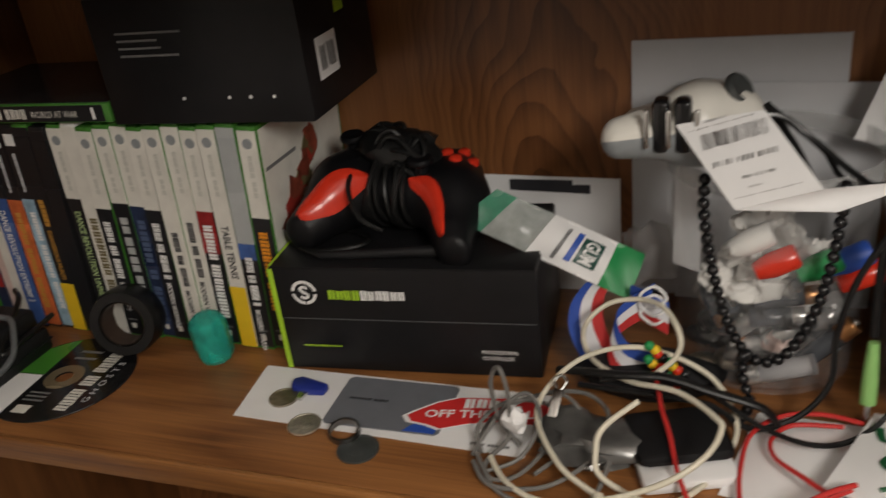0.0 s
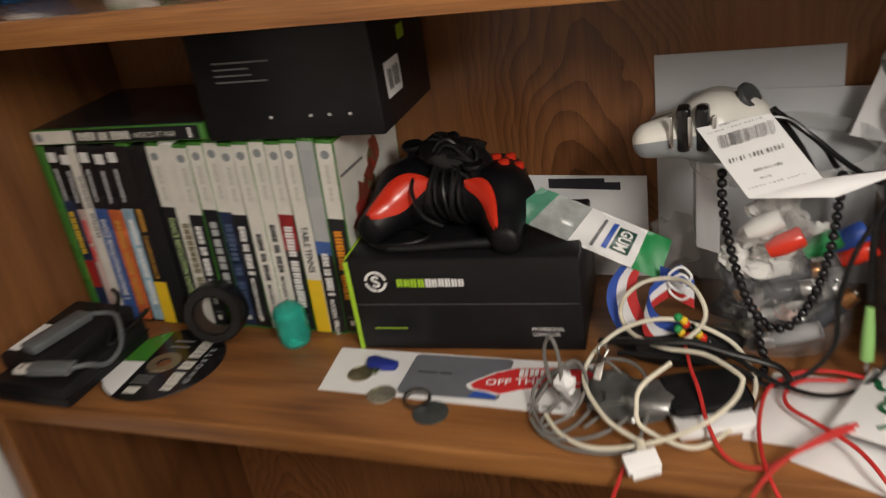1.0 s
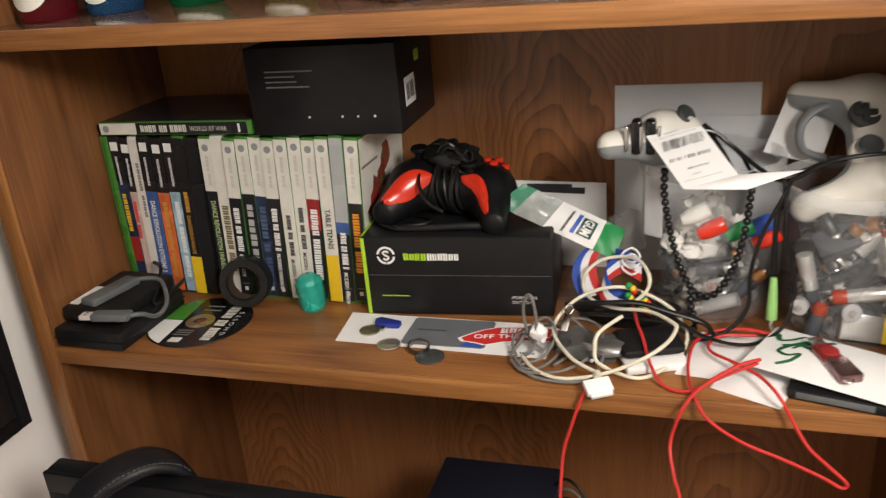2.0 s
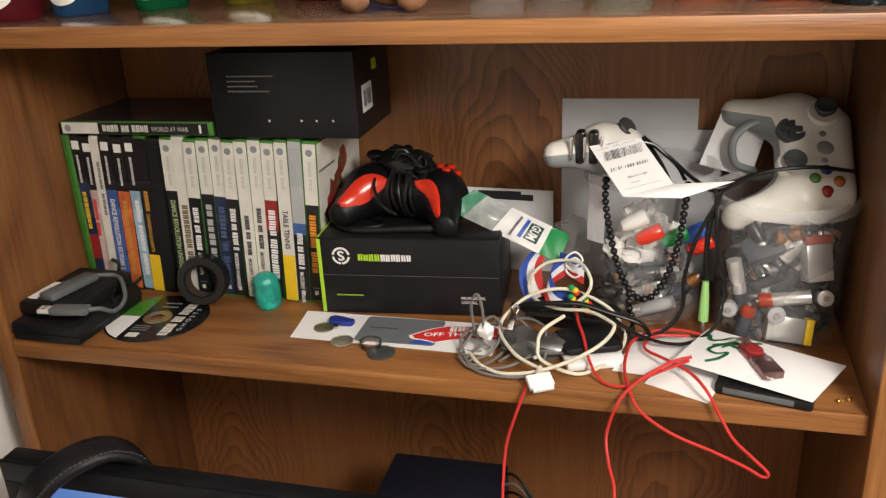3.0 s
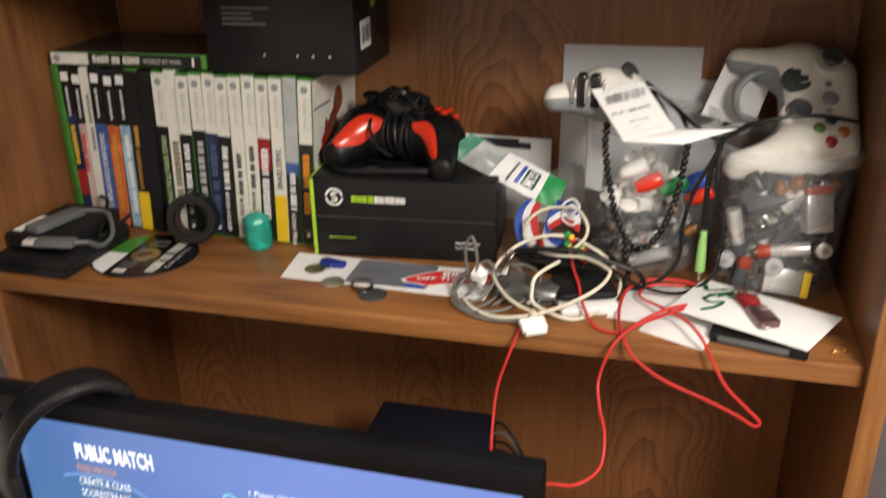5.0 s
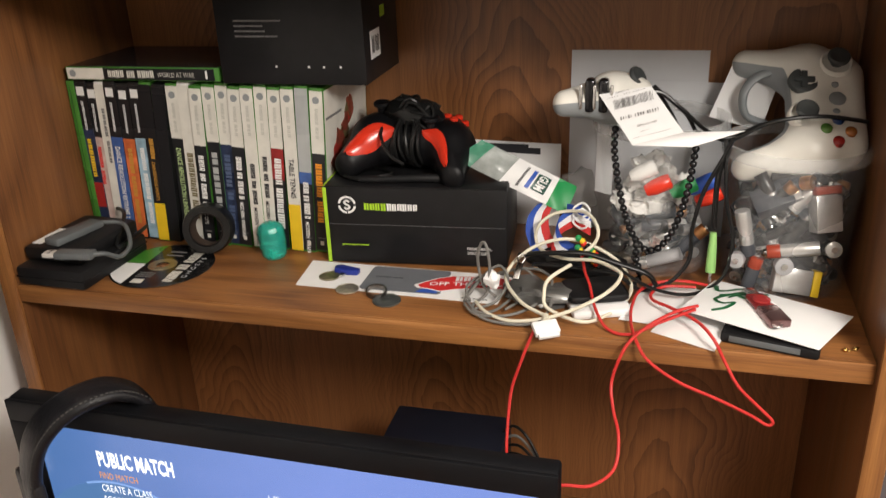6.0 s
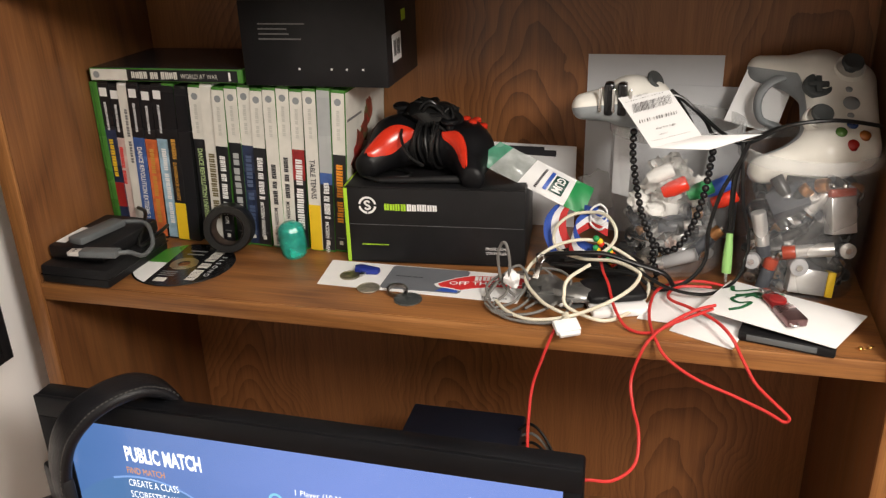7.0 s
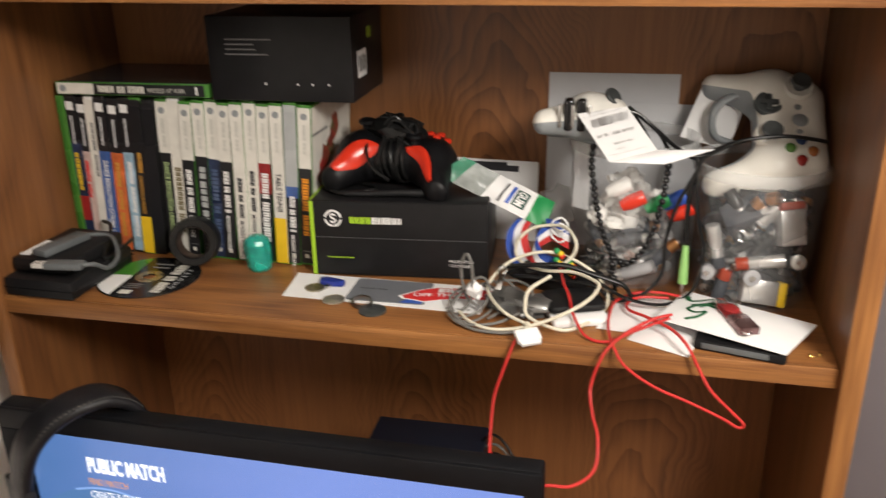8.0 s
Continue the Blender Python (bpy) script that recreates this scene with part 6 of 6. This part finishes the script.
# ---- bottles and figure on the upper shelf ----
UP = U + 0.0205
GLASS = {}
def bottle(x, y, r, col, cap_col, label, with_label=True):
    gm = mat("soda_" + label.split()[0], col, 0.05, var=0.1, trans=0.85, ior=1.36)
    b = thing("bottle", pose(x, y, UP), label, "bottle", "bottles on the upper shelf")
    part("glass", lathe_bm([(0.0, 0.003), (r * 0.7, 0.001), (r * 0.92, 0.0), (r, 0.006), (r, 0.085), (r * 0.95, 0.10), (r * 0.45, 0.15), (r * 0.42, 0.185), (0.0, 0.186)], 36), gm, b)
    part("cap", moved(cyl_bm(r * 0.48, r * 0.46, 0.010, 24, bevel=0.001), pose(0, 0, 0.186)), cap_col, b)
    if with_label:
        lb = bmesh.new()
        n = 18
        vs = []
        for k in range(n + 1):
            a = radians(-90) + (k / n - 0.5) * 2.0
            h = 0.034 * math.sqrt(max(0.0, 1 - (2 * k / n - 1) ** 2)) + 0.0005
            vs.append([lb.verts.new(((r + 0.0006) * math.cos(a), (r + 0.0006) * math.sin(a), 0.046 + d * h)) for d in (-1, 1)])
        for p, q in zip(vs, vs[1:]):
            lb.faces.new((p[0], q[0], q[1], p[1]))
        part("label", lb, SLEEVE_WHITE, b, "white oval label")
        part("label_print", moved(bars_bm(r * 1.0, 0.014, (5,), Matrix.Identity(4), 61), Matrix.Translation((-r * 0.5, -r - 0.001, 0.034)) @ FRONT), col_mat(col), b)
    return b


def col_mat(col):
    key_ = tuple(col)
    if key_ not in GLASS:
        GLASS[key_] = plain("label_ink", col, 0.5)
    return GLASS[key_]


bottle(0.034, 0.074, 0.030, (0.35, 0.03, 0.05), RED_INK, "dark red soda bottle with a white oval label")
bottle(0.088, 0.112, 0.030, (0.05, 0.20, 0.45), BLUE_INK, "dark blue soda bottle with a white oval label")
bottle(0.165, 0.150, 0.030, (0.01, 0.30, 0.12), GREEN_INK, "green soda bottle with a white oval label")
bottle(0.250, 0.190, 0.030, (0.38, 0.36, 0.04), YELLOW, "yellow soda bottle with a white oval label")
bottle(0.330, 0.205, 0.030, (0.30, 0.09, 0.05), RED_INK, "amber soda bottle standing on the upper shelf", False)
bottle(0.395, 0.225, 0.030, (0.03, 0.06, 0.25), BLUE_INK, "navy soda bottle standing on the upper shelf", False)
bottle(0.530, 0.215, 0.030, (0.80, 0.84, 0.84), WHITE_INK, "clear glass bottle standing on the upper shelf", False)
bottle(0.595, 0.210, 0.030, (0.60, 0.64, 0.64), WHITE_INK, "smoky glass bottle standing on the upper shelf", False)
bottle(0.665, 0.200, 0.030, (0.60, 0.80, 0.68), WHITE_INK, "pale green glass bottle on the upper shelf", False)
bottle(0.745, 0.170, 0.030, (0.85, 0.24, 0.05), ORANGE_INK, "orange soda bottle standing on the upper shelf", False)
bottle(0.808, 0.118, 0.033, (0.85, 0.20, 0.05), ORANGE_INK, "bright orange soda bottle on the upper shelf", False)
bottle(0.866, 0.070, 0.030, (0.06, 0.10, 0.11), STEEL, "dark teal glass bottle on the upper shelf", False)
fig_mat = mat("figure_clay", (0.20, 0.095, 0.045), 0.7, var=0.35, scale=120, bump=0.5, bscale=200)
fig = merge_bm(*[moved(lump_bm(r, 70 + k, sq, 0.15), pose(x, y, z)) for k, (x, y, z, r, sq) in enumerate(((-0.028, -0.012, 0.012, 0.014, (1, 1.1, 0.85)), (0.028, -0.012, 0.012, 0.014, (1, 1.1, 0.85)), (0, 0.010, 0.032, 0.026, (1, 0.8, 1.1)), (0, 0.006, 0.070, 0.022, (1, 0.9, 0.9)), (-0.018, 0.006, 0.088, 0.008, (1, 0.6, 1)), (0.018, 0.006, 0.088, 0.008, (1, 0.6, 1)), (-0.028, 0.0, 0.045, 0.010, (0.8, 0.8, 1.5)), (0.028, 0.0, 0.045, 0.010, (0.8, 0.8, 1.5))))])
solid("toy_figure", fig, fig_mat, "small sitting brown clay figure on the upper shelf", "figurine", m=pose(0.452, 0.078, UP))

# ---- monitor ----
MONITOR_BLACK = mat("monitor_black", (0.004, 0.0045, 0.006), 0.5, var=0.25, scale=90, bump=0.1, bscale=900, spec=0.25)
mon = thing("monitor", pose(0, 0, 0), "black flat monitor switched on with a blue menu", "monitor")
MX0, MX1, MT, MY = 0.107, 0.6425, 1.162, -0.165
part("housing", box_bm(MX0, MY + 0.003, 0.845, MX1, MY + 0.024, MT, 0.003), MONITOR_BLACK, mon)
part("bezel_top", box_bm(MX0, MY - 0.001, MT - 0.0235, MX1, MY + 0.004, MT - 0.0005, 0.001), MONITOR_BLACK, mon)
part("bezel_bottom", box_bm(MX0, MY - 0.001, 0.846, MX1, MY + 0.004, 0.868, 0.001), MONITOR_BLACK, mon)
for x0, x1 in ((MX0, MX0 + 0.028), (MX1 - 0.016, MX1)):
    part("bezel_side", box_bm(x0, MY - 0.001, 0.868, x1, MY + 0.004, MT - 0.0236, 0.001), MONITOR_BLACK, mon)
part("neck", box_bm(0.33, -0.14, 0.80, 0.40, -0.115, 0.95, 0.004), MONITOR_BLACK, mon)
part("foot", box_bm(0.24, -0.24, DESK, 0.49, -0.05, DESK + 0.014, 0.006), MONITOR_BLACK, mon)
part("neck_post", box_bm(0.34, -0.135, DESK + 0.012, 0.39, -0.118, 0.82, 0.003), MONITOR_BLACK, mon)


def glow(name, color, strength):
    m = bpy.data.materials.new(name)
    m.use_nodes = True
    b = m.node_tree.nodes["Principled BSDF"]
    b.inputs["Base Color"].default_value = (0.01, 0.01, 0.01, 1)
    b.inputs["Roughness"].default_value = 0.25
    b.inputs["Emission Color"].default_value = (*color, 1)
    b.inputs["Emission Strength"].default_value = strength
    return m


SCREEN = glow("screen_glow", (0.10, 0.20, 0.62), 1.0)
snt = SCREEN.node_tree
tcs = snt.nodes.new("ShaderNodeTexCoord")
sep = snt.nodes.new("ShaderNodeSeparateXYZ")
snt.links.new(tcs.outputs["Generated"], sep.inputs[0])
ramp = snt.nodes.new("ShaderNodeValToRGB")
ramp.color_ramp.elements[0].color, ramp.color_ramp.elements[0].position = (0.055, 0.155, 0.36, 1), 0.0
ramp.color_ramp.elements[1].color, ramp.color_ramp.elements[1].position = (0.20, 0.30, 0.72, 1), 0.75
cl = snt.nodes.new("ShaderNodeTexNoise")
cl.inputs["Scale"].default_value = 3.0
snt.links.new(tcs.outputs["Generated"], cl.inputs["Vector"])
mixv = snt.nodes.new("ShaderNodeMath")
mixv.operation = "MULTIPLY_ADD"
mixv.inputs[1].default_value = 0.25
snt.links.new(cl.outputs[0], mixv.inputs[0])
snt.links.new(sep.outputs[0], mixv.inputs[2])
snt.links.new(mixv.outputs[0], ramp.inputs[0])
snt.links.new(ramp.outputs[0], snt.nodes["Principled BSDF"].inputs["Emission Color"])
screen = part("screen", box_bm(MX0 + 0.0278, MY + 0.0005, 0.8675, MX1 - 0.0158, MY + 0.0025, MT - 0.0234), SCREEN, mon, "glowing blue screen", smooth=False)
G_WHITE, G_ORANGE, G_CYAN, G_PLANET = glow("screen_white", (1, 1, 1), 1.3), glow("screen_orange", (1.0, 0.42, 0.05), 0.9), glow("screen_cyan", (0.3, 0.75, 0.95), 0.9), glow("screen_planet", (0.09, 0.20, 0.42), 1.0)
def on_screen(x, z, lift=0.0):
    return Matrix.Translation((x, MY - 0.0001 - lift, z)) @ FRONT
planet = bmesh.new()
pv = [planet.verts.new((0.105 * math.cos(a), 0.105 * math.sin(a), 0)) for a in [math.pi * k / 40 for k in range(6, 41)]]
planet.faces.new(pv)
arc = tube_bm([(0.105 * math.cos(a), 0.105 * math.sin(a), 0) for a in [math.pi * k / 20 for k in range(4, 13)]], 0.0012, 6, 4, flat=0.1)
part("planet", moved(planet, on_screen(0.212, 0.975, -0.0003)), G_PLANET, screen)
part("planet_rim", moved(arc, on_screen(0.212, 0.975, -0.0002)), glow("screen_rim", (0.25, 0.42, 0.80), 1.0), screen)
part("menu_text", letters_bm("PUBLIC MATCH", 0.0185, on_screen(0.199, 1.098), width=0.083, bold=0.035), G_WHITE, screen)
part("menu_text", letters_bm("FIND MATCH", 0.0078, on_screen(0.1975, 1.0835), width=0.042), G_ORANGE, screen)
part("menu_text", letters_bm("CREATE A CLASS", 0.0085, on_screen(0.1965, 1.0680), width=0.056), G_WHITE, screen)
part("menu_text", letters_bm("SCORESTREAKS", 0.0085, on_screen(0.1965, 1.0540), width=0.054), G_WHITE, screen)
part("menu_text", bars_bm(0.040, 0.0080, (8,), on_screen(0.1965, 1.0320), 71), G_WHITE, screen)
part("menu_text", letters_bm("1 Player (10 Max)", 0.0085, on_screen(0.378, 1.0870), width=0.056), G_WHITE, screen)
part("menu_text", bars_bm(0.050, 0.0070, (6, 3), on_screen(0.395, 1.0720), 72), G_WHITE, screen)
part("menu_text", bars_bm(0.024, 0.0070, (5,), on_screen(0.545, 1.1100), 73), G_WHITE, screen)
part("status_icon", moved(tube_bm([(0.006 * math.cos(a), 0.006 * math.sin(a), 0) for a in [math.pi * k / 4 for k in range(8)]], 0.0014, 6, 3, closed=True, flat=0.1), on_screen(0.357, 1.0800)), G_CYAN, screen)

# ---- headphones hung on the monitor ----
hp = thing("headphones", pose(0, 0, 0), "black leather headphones hung over the monitor's corner", "headphones")
arcp = [(0.148, -0.197, 1.055), (0.148, -0.197, 1.100), (0.160, -0.194, 1.140), (0.182, -0.186, 1.168), (0.204, -0.168, 1.180), (0.222, -0.145, 1.176), (0.236, -0.127, 1.150), (0.240, -0.120, 1.080)]
band = bmesh.new()
sp = smooth_path(arcp, 8)
rows = []
for i, p in enumerate(sp):
    t = (sp[min(i + 1, len(sp) - 1)] - sp[max(i - 1, 0)]).normalized()
    w = Vector((0.82, -0.57, 0.0))
    w = (w - t * w.dot(t)).normalized()
    nrm = t.cross(w)
    rows.append([band.verts.new(p + w * (0.021 * math.copysign(abs(math.cos(a)) ** 0.6, math.cos(a))) + nrm * (0.0075 * math.copysign(abs(math.sin(a)) ** 0.8, math.sin(a)))) for a in [2 * math.pi * k / 16 for k in range(16)]])
for a, c in zip(rows, rows[1:]):
    for k in range(16):
        band.faces.new((a[k], a[(k + 1) % 16], c[(k + 1) % 16], c[k]))
band.faces.new(rows[0][::-1])
band.faces.new(rows[-1])
bmesh.ops.recalc_face_normals(band, faces=band.faces)
hb = part("headband", band, LEATHER, hp, "padded stitched leather headband")
for i in range(4, len(sp) - 10, 1):
    t = (sp[i + 1] - sp[i - 1]).normalized()
    w = Vector((0.82, -0.57, 0.0))
    w = (w - t * w.dot(t)).normalized()
    nrm = w.cross(t)
    if nrm.dot(sp[i] - Vector((0.206, -0.160, 1.070))) < 0:
        nrm = -nrm
    p = sp[i] + w * 0.0178 + nrm * 0.0056
    part("stitch", tube_bm([p - t * 0.0013, p + t * 0.0013], 0.0007, 5, 2), STITCH, hb)
part("slider", moved(box_bm(-0.026, -0.006, -0.030, 0.024, 0.006, 0.030, 0.004), pose(0.146, -0.197, 1.072, 0, 0, -30)), BLACK, hp)
part("ear_cup", moved(lathe_bm([(0.0, -0.012), (0.030, -0.012), (0.040, -0.006), (0.042, 0.006), (0.036, 0.016), (0.020, 0.018), (0.0, 0.016)], 36), axes((0.128, -0.192, 1.018), (-0.35, -0.93, 0), (0, 0, 1))), LEATHER, hp)
part("ear_cup", moved(lathe_bm([(0.0, -0.012), (0.030, -0.012), (0.040, -0.006), (0.042, 0.006), (0.036, 0.016), (0.0, 0.016)], 36), axes((0.246, -0.108, 1.045), (0.3, 0.9, 0), (0, 0, 1))), LEATHER, hp)

# ---- behind the monitor ----
dark = thing("dark_box", pose(0.396, 0.032, DESK, 0, 0, 1), "dark navy equipment box standing behind the monitor", "box")
part("body", box_bm(0, 0, 0, 0.147, 0.122, 0.217, 0.003), NAVY_BLACK, dark)
part("foot_strip", box_bm(0.004, -0.0006, 0.004, 0.143, 0.002, 0.012), BLACK, dark)
for k in range(4):
    cord([(0.536, 0.125, 0.985 - 0.010 * k), (0.553 + 0.003 * k, 0.115, 1.004 - 0.014 * k), (0.574 + 0.004 * k, 0.104, 0.992 - 0.016 * k), (0.594 + 0.004 * k, 0.090, 0.950 - 0.010 * k), (0.607 + 0.004 * k, 0.07, 0.860), (0.62, 0.05 - 0.01 * k, DESK + 0.004)], 0.0018, (RUBBER, CABLE_GREY, RUBBER, RUBBER)[k], "black cable hanging behind the monitor", group="cables behind the monitor")
